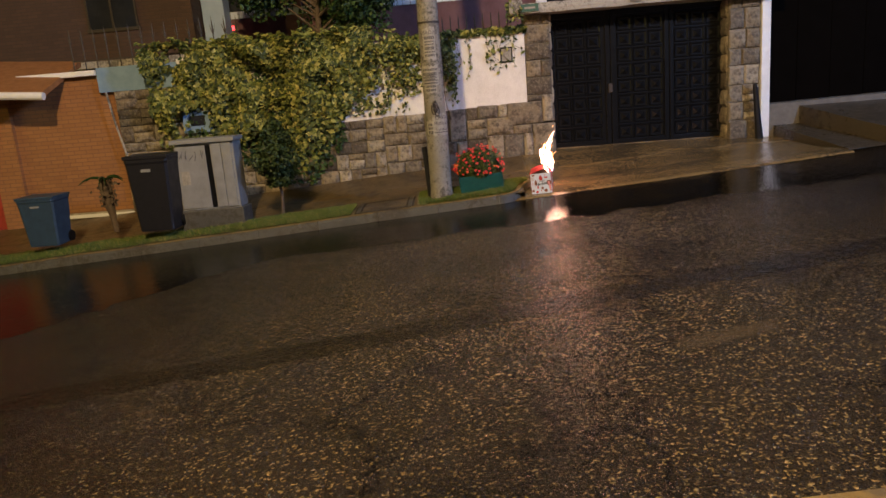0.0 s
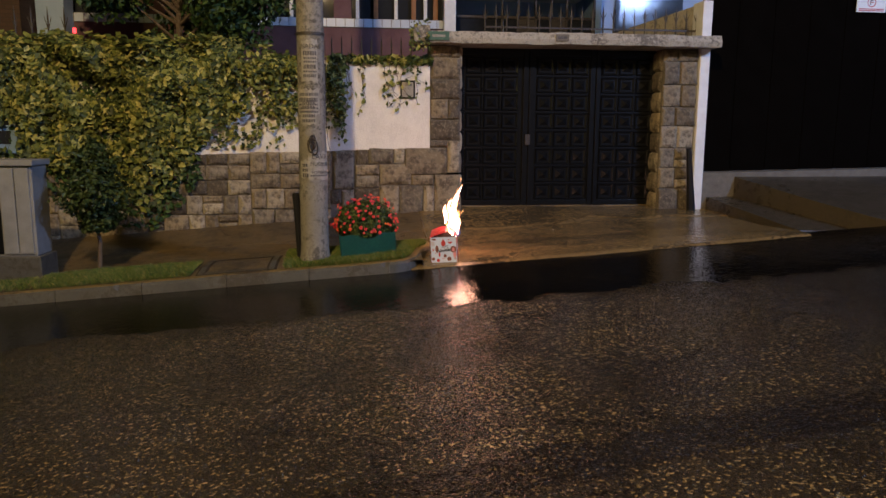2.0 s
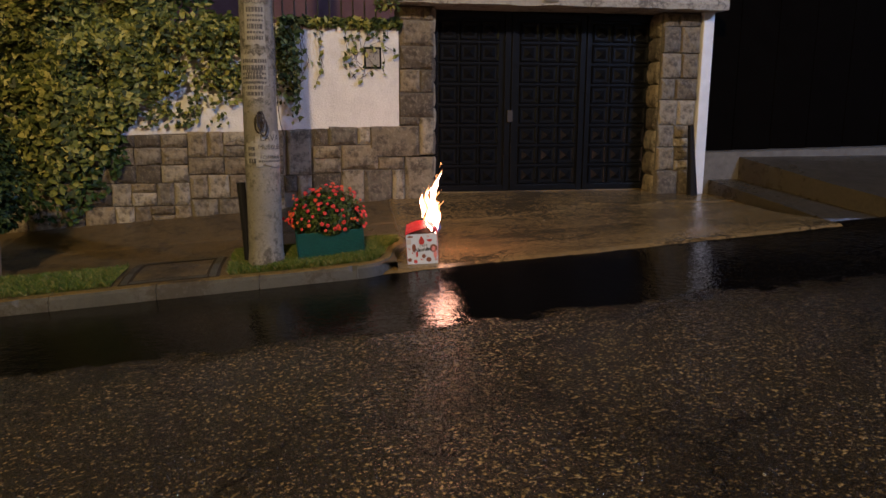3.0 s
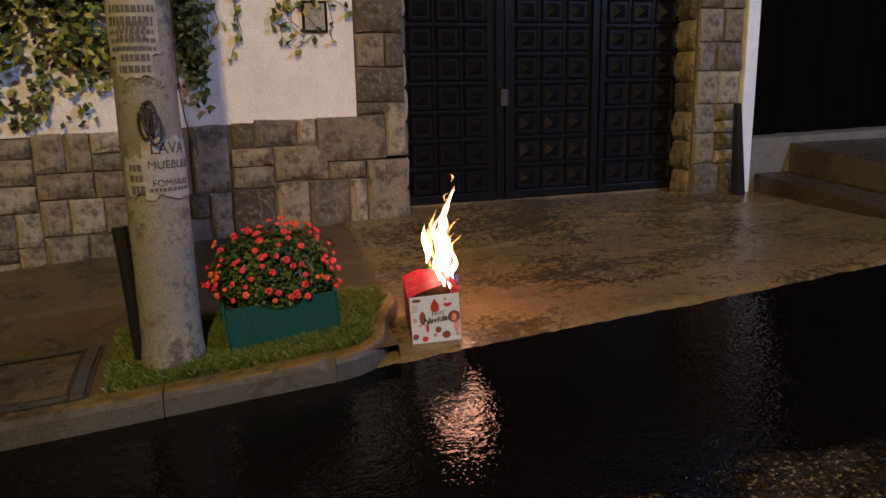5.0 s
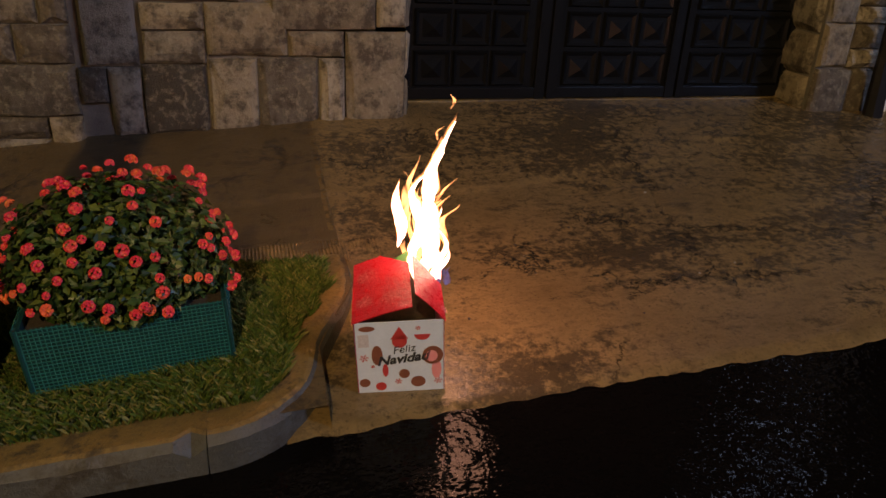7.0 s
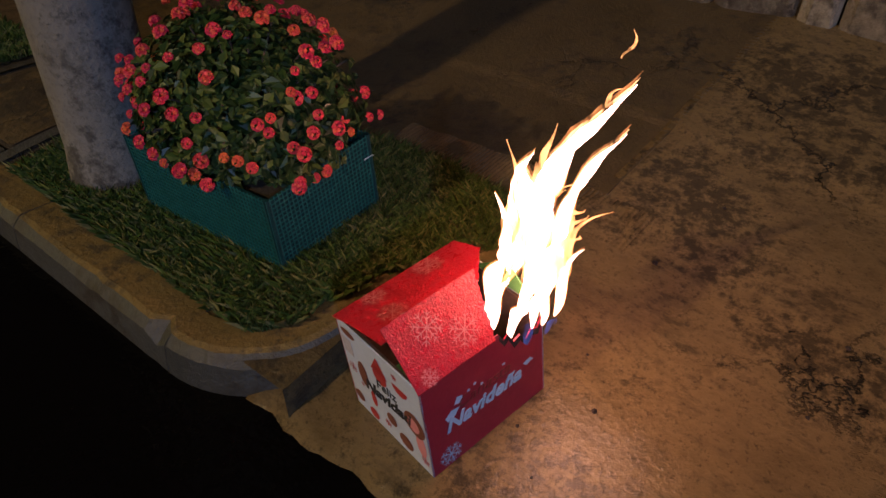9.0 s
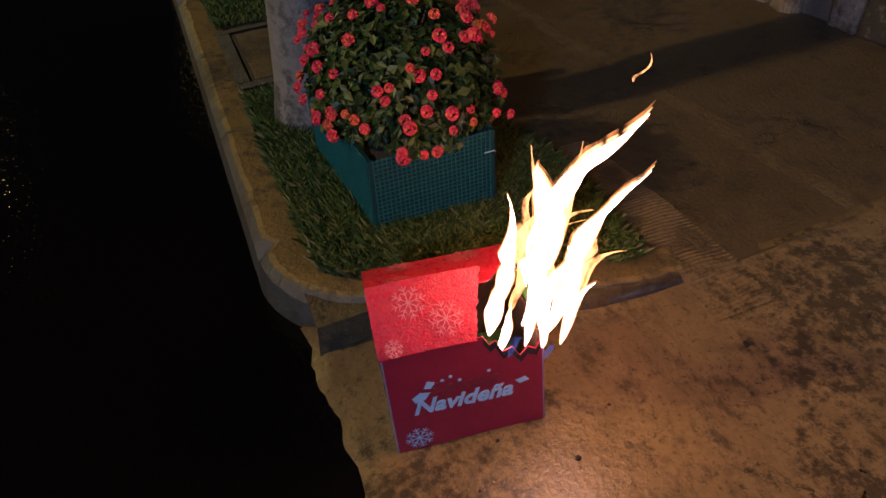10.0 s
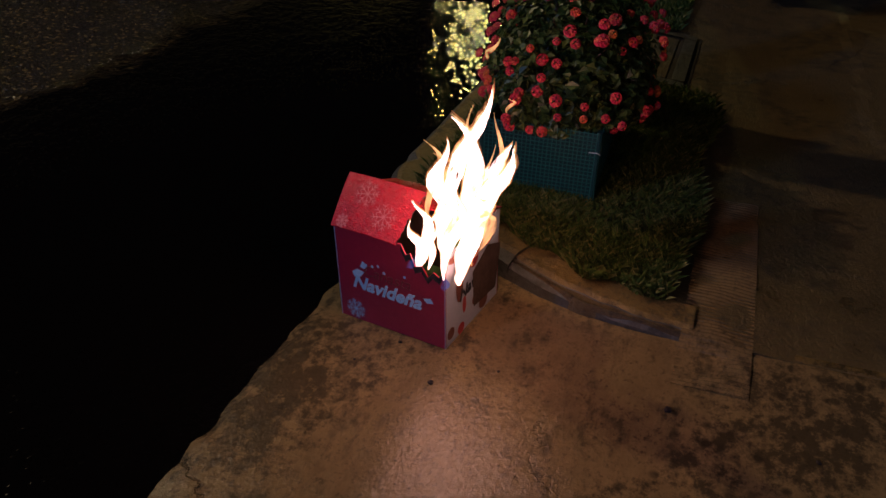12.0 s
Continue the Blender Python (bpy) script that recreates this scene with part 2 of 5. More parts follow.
PAPER = simple("old_poster_paper", (0.17, 0.16, 0.14), (0.36, 0.34, 0.30), 0.8, 22, 0.001)
INK = simple("faded_ink", (0.03, 0.03, 0.035), (0.13, 0.12, 0.12), 0.8, 40, 0.0005)
PURPLE = simple("plum_wall_paint", (0.10, 0.045, 0.05), (0.16, 0.075, 0.08), 0.75, 3, 0.004)
GLASS = simple("dark_window_glass", (0.012, 0.014, 0.018), (0.03, 0.032, 0.036), 0.08, 2, 0.0005)
ORANGE = simple("orange_brick", (0.22, 0.095, 0.034), (0.34, 0.155, 0.055), 0.7, 7, 0.004)
RED = simple("red_gate_paint", (0.20, 0.02, 0.015), (0.32, 0.035, 0.025), 0.5, 6, 0.002)
SOIL = simple("dark_soil", (0.02, 0.015, 0.01), (0.06, 0.045, 0.03), 0.9, 20, 0.01)
GREY = simple("grey_cabinet_paint", (0.15, 0.155, 0.16), (0.24, 0.25, 0.255), 0.5, 4, 0.002)
BIN = simple("black_bin_plastic", (0.006, 0.006, 0.008), (0.014, 0.014, 0.018), 0.45, 6, 0.001, 0, 90, 0.3)
BLUEBIN = simple("dark_blue_plastic", (0.015, 0.03, 0.055), (0.03, 0.06, 0.10), 0.45, 6, 0.001)
TEAL = simple("dark_teal_plastic", (0.004, 0.03, 0.032), (0.009, 0.055, 0.056), 0.4, 12, 0.002)
MESHGREEN = simple("green_mesh_plastic", (0.013, 0.10, 0.088), (0.03, 0.17, 0.15), 0.4, 30, 0.001)
BARK = simple("bark", (0.06, 0.045, 0.03), (0.14, 0.10, 0.07), 0.9, 25, 0.006)
IVY = leaf_material("ivy_leaf", ((0.0, (0.016, 0.026, 0.008)), (0.4, (0.06, 0.08, 0.016)), (0.75, (0.20, 0.215, 0.045)), (1.0, (0.40, 0.37, 0.11))))
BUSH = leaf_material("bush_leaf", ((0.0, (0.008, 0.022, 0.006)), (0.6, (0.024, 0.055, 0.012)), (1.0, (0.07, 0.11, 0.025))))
LANTANA = leaf_material("lantana_leaf", ((0.0, (0.010, 0.024, 0.006)), (0.55, (0.035, 0.066, 0.013)), (1.0, (0.11, 0.14, 0.03))), 0.4)
CYPRESS = leaf_material("conifer_spray", ((0.0, (0.010, 0.022, 0.006)), (1.0, (0.05, 0.075, 0.02))), 0.5)
GRASS = leaf_material("grass_blade", ((0.0, (0.030, 0.060, 0.012)), (0.6, (0.085, 0.132, 0.022)), (1.0, (0.25, 0.22, 0.08))), 0.45)


# ---------------------------------------------------------------- mesh helpers
def mesh(name, bm, material, smooth=False):
    me = bpy.data.meshes.new(name)
    bm.to_mesh(me)
    bm.free()
    for m in material if isinstance(material, (list, tuple)) else [material]:
        me.materials.append(m)
    if smooth:
        me.polygons.foreach_set("use_smooth", [True] * len(me.polygons))
    return me


def thing(name, label, category, place=(0, 0, 0), turn=0.0, kind="", group=""):
    ob = new(name)
    ob.matrix_basis = pose(*place, 0, 0, turn)
    return tagged(ob, label, category, group, kind)


def part(name, bm, material, parent, label="", smooth=False):
    ob = new(name, mesh(name, bm, material, smooth))
    ob.parent = parent
    return tagged(ob, label)


def solid(name, bm, material, label, category, place=(0, 0, 0), turn=0.0, kind="", group="", smooth=False):
    ob = new(name, mesh(name, bm, material, smooth))
    ob.matrix_basis = pose(*place, 0, 0, turn)
    return tagged(ob, label, category, group, kind)


def box(x0, x1, y0, y1, z0, z1, bevel=0.0, bm=None):
    """A block, with its edges taken off."""
    made = bm or bmesh.new()
    vs = [made.verts.new((x, y, z)) for z in (z0, z1) for y in (y0, y1) for x in (x0, x1)]
    fs = [made.faces.new([vs[i] for i in q]) for q in ((0, 2, 3, 1), (4, 5, 7, 6), (0, 1, 5, 4), (2, 6, 7, 3), (0, 4, 6, 2), (1, 3, 7, 5))]
    if bevel:
        edges = list({e for f in fs for e in f.edges})
        bmesh.ops.bevel(made, geom=edges, offset=bevel, segments=2, affect="EDGES", profile=0.6)
    return made


def tube(points, radii, sides=10, bm=None, cap=True):
    """A pipe along points."""
    made = bm or bmesh.new()
    pts = [Vector(p) for p in points]
    if isinstance(radii, (int, float)):
        radii = [radii] * len(pts)
    rings = []
    for i, p in enumerate(pts):
        way = (pts[min(i + 1, len(pts) - 1)] - pts[max(i - 1, 0)]).normalized()
        side = way.cross(Vector((0.3, 0.2, 1)) if abs(way.z) < 0.9 else Vector((1, 0.1, 0))).normalized()
        up = side.cross(way)
        rings.append([made.verts.new(p + radii[i] * (math.cos(a) * side + math.sin(a) * up)) for a in (2 * math.pi * k / sides for k in range(sides))])
    for a, b in zip(rings, rings[1:]):
        for k in range(sides):
            made.faces.new((a[k], a[(k + 1) % sides], b[(k + 1) % sides], b[k]))
    if cap:
        made.faces.new(rings[0][::-1])
        made.faces.new(rings[-1])
    return made


def sheet(xs, ys, height, bm=None):
    """A surface z = height(x, y) over a grid."""
    made = bm or bmesh.new()
    rows = [[made.verts.new((x, y, height(x, y))) for x in xs] for y in ys]
    for a, b in zip(rows, rows[1:]):
        for i in range(len(xs) - 1):
            made.faces.new((a[i], a[i + 1], b[i + 1], b[i]))
    return made


def steps(a, b, n):
    return [a + (b - a) * i / n for i in range(n + 1)]


def from_lists(name, verts, faces, material, smooth=False):
    me = bpy.data.meshes.new(name)
    me.from_pydata(verts, [], faces)
    me.materials.append(material)
    if smooth:
        me.polygons.foreach_set("use_smooth", [True] * len(me.polygons))
    return me


def leaves(name, spots, size, material, parent, rng, label="", fold=0.25):
    """Many small pointed leaves; spots yields place and the way the leaf faces."""
    verts, faces = [], []
    for place, facing in spots:
        n = (Vector(facing) + Vector((rng.gauss(0, 0.45), rng.gauss(0, 0.45), rng.gauss(0, 0.45)))).normalized()
        a = n.cross(Vector((rng.gauss(0, 1), rng.gauss(0, 1), rng.gauss(0, 1)))).normalized()
        b = n.cross(a)
        s = size * rng.uniform(0.6, 1.35)
        p, i = Vector(place), len(verts)
        verts += [p - a * s, p + b * s * 0.62 + n * s * fold, p + a * s, p - b * s * 0.62 + n * s * fold]
        faces += [(i, i + 1, i + 2), (i, i + 2, i + 3)]
    ob = new(name, from_lists(name, verts, faces, material))
    ob.parent = parent
    return tagged(ob, label, kind="stuff")


# ---------------------------------------------------------------- ground
GRADE = 0.07
KNOTS = ((-2.72, -0.008), (-2.25, 0.048), (-1.65, 0.08), (-0.9, 0.17), (0.0, 0.32), (0.4, 0.365), (3.0, 0.4))


def road_z(x, y=0.0):
    return -0.06 + GRADE * x


def rise(y):
    for (a, za), (b, zb) in zip(KNOTS, KNOTS[1:]):
        if y <= b:
            return za + (zb - za) * max(0.0, y - a) / (b - a)
    return KNOTS[-1][1]


def slab_step(x, y):
    """The upper slab ends in a broken edge."""
    edge_y = -1.0 + 0.33 * min(1.2, max(0.0, x - 1.4)) + 0.13 * noise.noise((x * 1.7, 0, 6)) + 0.035 * noise.noise((x * 9, 0, 2))
    return 0.014 * min(1.0, max(0.0, (y - edge_y) / 0.05))


def drive_z(x, y):
    s = min(1.0, max(0.0, (y + 2.72) / 2.72))
    return rise(y) + (1 - s) * GRADE * (x - 0.4) + s * GRADE * min(x, 0.0) + 0.012 * (noise.noise((x * 1.3, y * 1.3, 0))) + slab_step(x, y)


def walk_z(x, y):
    return drive_z(x, y) + 0.095 * min(1.0, max(0.0, (-1.35 - y) / 1.1))


def pavement_edge(y):
    return -0.22 + 0.19 * max(0.0, min(1.0, (y + 2.4) / 0.45))


solid("ground", sheet([-400, -60, -30, -12, 0, 12, 30, 60, 400], [-400, -60, -30, -16, 4, 30, 60, 400], lambda x, y: GRADE * max(-60, min(60, x)) - 0.35), SOIL,
      "dark bare ground under the street and houses", "ground", kind="structure")
rng = random.Random(3)
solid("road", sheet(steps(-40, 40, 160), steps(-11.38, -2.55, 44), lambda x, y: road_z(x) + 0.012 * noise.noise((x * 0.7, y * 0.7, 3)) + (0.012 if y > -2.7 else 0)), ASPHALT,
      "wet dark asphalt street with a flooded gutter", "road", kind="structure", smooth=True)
solid("driveway", sheet(steps(-0.60, 4.75, 160), steps(-2.86, 0.5, 128), lambda x, y: drive_z(x, y) + (0.45 * (y + 2.70) + 0.010 * noise.noise((x * 3, 0, 1)) + 0.010 * noise.noise((x * 13, y * 13, 1)) if y < -2.70 else 0) - (0.09 if x < -0.38 and y < -2.5 else 0.04 if x < pavement_edge(y) - 0.05 and y > -2.45 else 0)), DRIVE,
      "wet sloping concrete driveway with dark stains", "driveway", kind="structure", smooth=True)


def pavement():
    bm = bmesh.new()
    ys = steps(-2.72, 0.15, 110)
    rows = []
    for y in ys:
        right = pavement_edge(y)
        rows.append([bm.verts.new((x, y, walk_z(x, y))) for x in [-40, -25, -15] + steps(-12, -3.2, 30) + steps(-3.15, right, 90)])
    for a, b in zip(rows, rows[1:]):
        for i in range(len(a) - 1):
            bm.faces.new((a[i], a[i + 1], b[i + 1], b[i]))
    # the edge down to the driveway
    low = [bm.verts.new((r[-1].co.x + 0.015, r[-1].co.y, r[-1].co.z - 0.16)) for r in rows]
    for i in range(len(rows) - 1):
        bm.faces.new((rows[i][-1], low[i], low[i + 1], rows[i + 1][-1]))
    return bm


solid("pavement", pavement(), PAVE, "damp worn concrete pavement beside the wall", "pavement", kind="structure", smooth=False)


def slanted(x0, x1, y0, y1, low, high, n=8):
    """A wall whose foot and top follow the slope."""
    bm = bmesh.new()
    cols = [[bm.verts.new((x, y, z)) for y, z in ((y0, low(x)), (y0, high(x)), (y1, high(x)), (y1, low(x)))] for x in steps(x0, x1, n)]
    for a, b in zip(cols, cols[1:]):
        for j in range(4):
            bm.faces.new((a[j], b[j], b[(j + 1) % 4], a[(j + 1) % 4]))
    bm.faces.new(cols[0])
    bm.faces.new(cols[-1][::-1])
    bmesh.ops.recalc_face_normals(bm, faces=bm.faces)
    return bm


def kerb():
    base = thing("kerb", "worn concrete kerb with faded yellow top", "kerb", kind="structure")
    xs = steps(-12.0, -0.62, 12)
    lines = [[(p, -2.80), (q, -2.80)] for p, q in zip(xs, xs[1:])]
    lines.append([(-0.62 + 0.40 * math.sin(a), -2.40 - 0.40 * math.cos(a)) for a in (radians(d) for d in range(0, 91, 6))] + [(-0.19, -2.33), (-0.13, -2.20)])
    lines.append([(-0.13, -2.20), (-0.08, -2.08), (-0.045, -1.95), (-0.03, -1.80), (-0.03, -1.62)])
    r = random.Random(8)
    for i, line in enumerate(lines):
        pts = []
        for p, q in zip(line, line[1:]):
            n = max(1, int((Vector(q) - Vector(p)).length / 0.05))
            pts += [Vector(p).lerp(Vector(q), k / n) for k in range(n)]
        pts.append(Vector(line[-1]))
        bm = bmesh.new()
        rows = []
        straight = i < 12
        inner = 0.20 if straight else 0.13
        chunk = 0.0
        for k, p in enumerate(pts):
            d = (pts[min(k + 1, len(pts) - 1)] - pts[max(k - 1, 0)]).normalized()
            n = Vector((d.y, -d.x, 0))
            if straight and k in (0, len(pts) - 1):
                p = p + d * (0.003 if k == 0 else -0.003)
            v = Vector((p.x, p.y, 0))
            top = walk_z(p.x, max(p.y, -2.72)) + (0.018 if i < 13 else 0.008)
            low = road_z(p.x) - 0.08
            chunk = max(0.0, chunk - 0.012, 0.035 * (r.random() < 0.035))
            chip = (0.010 * r.random() ** 2 + chunk) if 0 < k < len(pts) - 1 else 0.004
            rows.append([bm.verts.new(v + n * 0.03 + Vector((0, 0, low))), bm.verts.new(v + n * 0.012 + Vector((0, 0, top - 0.03 - chip))),
                         bm.verts.new(v - n * (0.012 + chip) + Vector((0, 0, top - 0.006))), bm.verts.new(v - n * (0.03 + chip) + Vector((0, 0, top))),
                         bm.verts.new(v - n * inner + Vector((0, 0, top - 0.004))), bm.verts.new(v - n * inner + Vector((0, 0, low)))])
        for s, t in zip(rows, rows[1:]):
            for j in range(5):
                bm.faces.new((s[j], t[j], t[j + 1], s[j + 1])).material_index = 1 if j >= 2 else 0
        bm.faces.new(rows[0])
        bm.faces.new(rows[-1][::-1])
        bmesh.ops.recalc_face_normals(bm, faces=bm.faces)
        part("kerb_stone", bm, [KERB, KERBTOP], base)


kerb()
solid("kerb_near", slanted(-40, 40, -11.60, -11.32, lambda x: road_z(x) - 0.2, lambda x: road_z(x) + 0.14, 2), KERBTOP, "worn yellow painted kerb across the street", "kerb", kind="structure")
solid("pavement_near", sheet([-40, -10, 0, 10, 40], [-18, -11.58], lambda x, y: road_z(x) + 0.13), PAVE, "concrete pavement across the street", "pavement", kind="structure")
solid("wall_south", box(-40, 40, -18.3, -18, -3, 5), MORTAR, "dark garden wall across the street", "wall", kind="structure")


# ---------------------------------------------------------------- street wall
def stone_line(x):
    return 1.31 + 0.03 * min(x, 0)


def wall_top(x):
    return 2.60


foot = lambda x: drive_z(x, 0) - 0.3
WALL = thing("wall_north", "garden wall of rubble stone below white plaster", "wall", kind="structure")
part("mortar_core", slanted(-7.62, 0.60, 0.02, 0.30, foot, lambda x: stone_line(x) - 0.01), MORTAR, WALL)
part("plaster", slanted(-6.35, 0.13, 0.0, 0.26, lambda x: stone_line(x) - 0.01, wall_top, 16), PLASTER, WALL, "white plaster stained by ivy")
part("blue_plaster", slanted(-7.88, -6.35, -0.02, 0.28, lambda x: 2.10, lambda x: 2.55), BLUE, WALL, "pale blue painted plaster")
part("jamb_core", box(0.14, 0.60, 0.02, 0.55, 0.0, 2.86), MORTAR, WALL)
part("pillar_core", box(3.84, 4.40, 0.02, 0.55, 0.0, 2.86), MORTAR, WALL)


def stone_block(w, h, d, r):
    """One rough-faced stone: a raised face with crooked edges."""
    bm = bmesh.new()
    j = lambda s: r.uniform(-s, s)
    rings = []
    for inset, y in ((0.0, d), (0.0, 0.012), (0.014, -0.012), (0.05, -0.028)):
        i = min(inset, w * 0.3, h * 0.3)
        pts = []
        for cx, cz in ((0, 0), (0.5, 0), (1, 0), (1, 0.5), (1, 1), (0.5, 1), (0, 1), (0, 0.5)):
            x = i + cx * (w - 2 * i) + (j(0.012) if inset else 0)
            z = i + cz * (h - 2 * i) + (j(0.012) if inset else 0)
            pts.append(bm.verts.new((x, y + (j(0.008) if inset else 0), z)))
        rings.append(pts)
    for a, b in zip(rings, rings[1:]):
        for k in range(8):
            bm.faces.new((a[k], a[(k + 1) % 8], b[(k + 1) % 8], b[k]))
    c = bm.verts.new((w * r.uniform(0.35, 0.65), -0.034 + j(0.01), h * r.uniform(0.35, 0.65)))
    for k in range(8):
        bm.faces.new((rings[-1][k], rings[-1][(k + 1) % 8], c))
    return bm


def lay_stone(x0, x1, z0, z1, y=0.0, turn=0.0, depth=0.10):
    r = random.Random(int(1000 * (x0 + 3 * z0 + 10)))
    g = 0.009
    ob = part("stone", stone_block(x1 - x0 - g, z1 - z0 - g, depth, r), STONE, WALL)
    ob.matrix_basis = pose(x0 + g / 2, y + r.uniform(-0.012, 0.008), z0 + g / 2, 0, 0, turn)


SEEN = ((-1.01, -0.82, 1.05, 1.29), (-0.82, -0.43, 1.06, 1.31), (-0.43, -0.26, 1.07, 1.31), (-0.26, 0.40, 0.90, 1.31), (0.12, 0.41, 1.31, 1.43), (0.40, 0.60, 0.92, 1.42),
        (0.12, 0.60, 1.43, 1.74), (0.14, 0.41, 1.75, 2.05), (0.41, 0.60, 1.75, 2.05), (-1.02, -0.65, 0.89, 1.05), (-1.02, -0.65, 0.69, 0.89), (-0.65, -0.16, 0.74, 1.06),
        (-0.16, 0.20, 0.73, 0.90), (0.20, 0.60, 0.24, 0.90), (-0.35, 0.03, 0.24, 0.73), (0.03, 0.20, 0.24, 0.73), (-0.66, -0.35, 0.24, 0.73), (-1.04, -0.66, 0.24, 0.69),
        (-1.36, -1.04, 0.67, 1.28), (-1.40, -1.24, 0.45, 0.67), (-1.24, -1.04, 0.24, 0.67))
for s in SEEN:
    lay_stone(*s)


def courses(x0, x1, low, high, tall, wide, seed, y=0.0):
    r = random.Random(seed)
    z = low
    while z < high - 0.08:
        h = min(r.uniform(*tall), high - z)
        if high - z - h < 0.10:
            h = high - z
        x = x0
        while x < x1 - 0.04:
            w = min(r.uniform(*wide), x1 - x)
            if x1 - x - w < 0.12:
                w = x1 - x
            if w > 0.28 and h > 0.27 and r.random() < 0.3:
                k = r.uniform(0.4, 0.6) * h
                lay_stone(x, x + w, z, z + k, y)
                lay_stone(x, x + w, z + k, z + h, y)
            else:
                lay_stone(x, x + w, z, z + h, y)
            x += w
        z += h


courses(0.14, 0.60, 2.05, 2.85, (0.22, 0.34), (0.2, 0.46), 5)
courses(-2.6, -1.40, 0.10, 1.25, (0.22, 0.34), (0.2, 0.45), 11)
courses(-3.9, -2.6, 0.02, 1.21, (0.22, 0.34), (0.2, 0.45), 12)
courses(-5.4, -3.9, -0.1, 1.16, (0.22, 0.34), (0.22, 0.5), 13)
part("pier_core", box(-7.62, -6.5, 0.02, 0.28, 1.0, 2.11), MORTAR, WALL)
courses(-7.62, -5.4, -0.25, 1.12, (0.24, 0.36), (0.25, 0.5), 14)
courses(-7.62, -6.4, 1.12, 2.10, (0.24, 0.32), (0.25, 0.45), 15)
courses(3.84, 4.40, 0.28, 2.85, (0.24, 0.40), (0.22, 0.36), 23)
# the inner faces of the gate's jambs
for z0, z1 in zip(steps(0.28, 2.85, 8), steps(0.28, 2.85, 8)[1:]):
    r = random.Random(int(z0 * 100))
    ob = part("stone", stone_block(0.40, z1 - z0 - 0.01, 0.05, r), STONE, WALL)
    ob.matrix_basis = pose(3.83, 0.45, z0, 0, 0, -90)
    ob = part("stone", stone_block(0.40, z1 - z0 - 0.01, 0.05, r), STONE, WALL)
    ob.matrix_basis = pose(0.61, 0.03, z0, 0, 0, 90)


def lintel():
    bm = sheet(steps(-0.12, 4.62, 40), [0, 1, 2, 3, 4], lambda x, y: 0)
    r = random.Random(4)
    for v in bm.verts:
        k = round(v.co.y)
        edge = ((-0.32, 2.86), (-0.33, 2.93), (-0.30, 3.03), (0.45, 3.04), (0.45, 2.86))[k]
        chip = 0.012 * r.random() ** 2 if k in (0, 2) else 0
        v.co = Vector((v.co.x, edge[0] + chip, edge[1] - chip + 0.01 * (v.co.x > 2)))
    low = sorted((v for v in bm.verts if abs(v.co.z - 2.865) < 0.03 and v.co.y < 0), key=lambda v: v.co.x)
    back = sorted((v for v in bm.verts if abs(v.co.z - 2.865) < 0.03 and v.co.y > 0.4), key=lambda v: v.co.x)
    for i in range(len(low) - 1):
        bm.faces.new((low[i + 1], low[i], back[i], back[i + 1]))
    bmesh.ops.holes_fill(bm, edges=bm.edges)
    bmesh.ops.recalc_face_normals(bm, faces=bm.faces)
    return bm


solid("lintel", lintel(), LINTEL, "weathered chipped concrete beam over the garage gate", "lintel", kind="structure")


# ---------------------------------------------------------------- garage gate
def garage_gate():
    g = thing("garage_gate", "closed black metal garage gate with embossed pyramid panels", "gate", (0, 0.36, 0))
    part("sheet", box(0.60, 3.86, 0.0, 0.05, 0.37, 2.86), BLACK, g)
    for x0, x1 in ((0.62, 0.70), (1.66, 1.74), (1.76, 1.84), (2.76, 2.84), (2.86, 2.92), (3.80, 3.86)):
        part("stile", box(x0, x1, -0.035, 0.0, 0.37, 2.85, 0.006), BLACK, g)
    for z in (0.38, 2.76):
        for x0, x1 in ((0.70, 1.66), (1.84, 2.76), (2.92, 3.80)):
            part("rail", box(x0, x1, -0.03, 0.0, z, z + 0.08, 0.006), BLACK, g)
    bm = bmesh.new()
    w, h, e = 0.27, 0.255, 0.035
    vs = [bm.verts.new(p) for p in ((0, 0, 0), (w, 0, 0), (w, 0, h), (0, 0, h))]
    rim = [bm.verts.new(p) for p in ((0.012, -0.022, 0.012), (w - 0.012, -0.022, 0.012), (w - 0.012, -0.022, h - 0.012), (0.012, -0.022, h - 0.012))]
    dip = [bm.verts.new(p) for p in ((e, -0.004, e), (w - e, -0.004, e), (w - e, -0.004, h - e), (e, -0.004, h - e))]
    foot_ = [bm.verts.new(p) for p in ((0.06, -0.004, 0.06), (w - 0.06, -0.004, 0.06), (w - 0.06, -0.004, h - 0.06), (0.06, -0.004, h - 0.06))]
    tip = bm.verts.new((w / 2, -0.05, h / 2))
    for a, b in ((vs, rim), (rim, dip), (dip, foot_)):
        for k in range(4):
            bm.faces.new((a[k], a[(k + 1) % 4], b[(k + 1) % 4], b[k]))
    for k in range(4):
        bm.faces.new((foot_[k], foot_[(k + 1) % 4], tip))
    me = mesh("panel", bm, BLACK)
    for x0 in (0.73, 1.88, 2.945):
        for i in range(3):
            for k in range(8):
                ob = new("panel", me)
                ob.parent = g
                ob.location = (x0 + i * 0.29, -0.001, 0.47 + k * 0.285)
    part("lock", box(1.70, 1.78, -0.06, -0.03, 1.35, 1.52, 0.006), IRON, g)
    part("threshold", box(0.6, 3.86, -0.06, 0.06, 0.30, 0.375, 0.01), KERBTOP, g, "concrete threshold strip")


garage_gate()


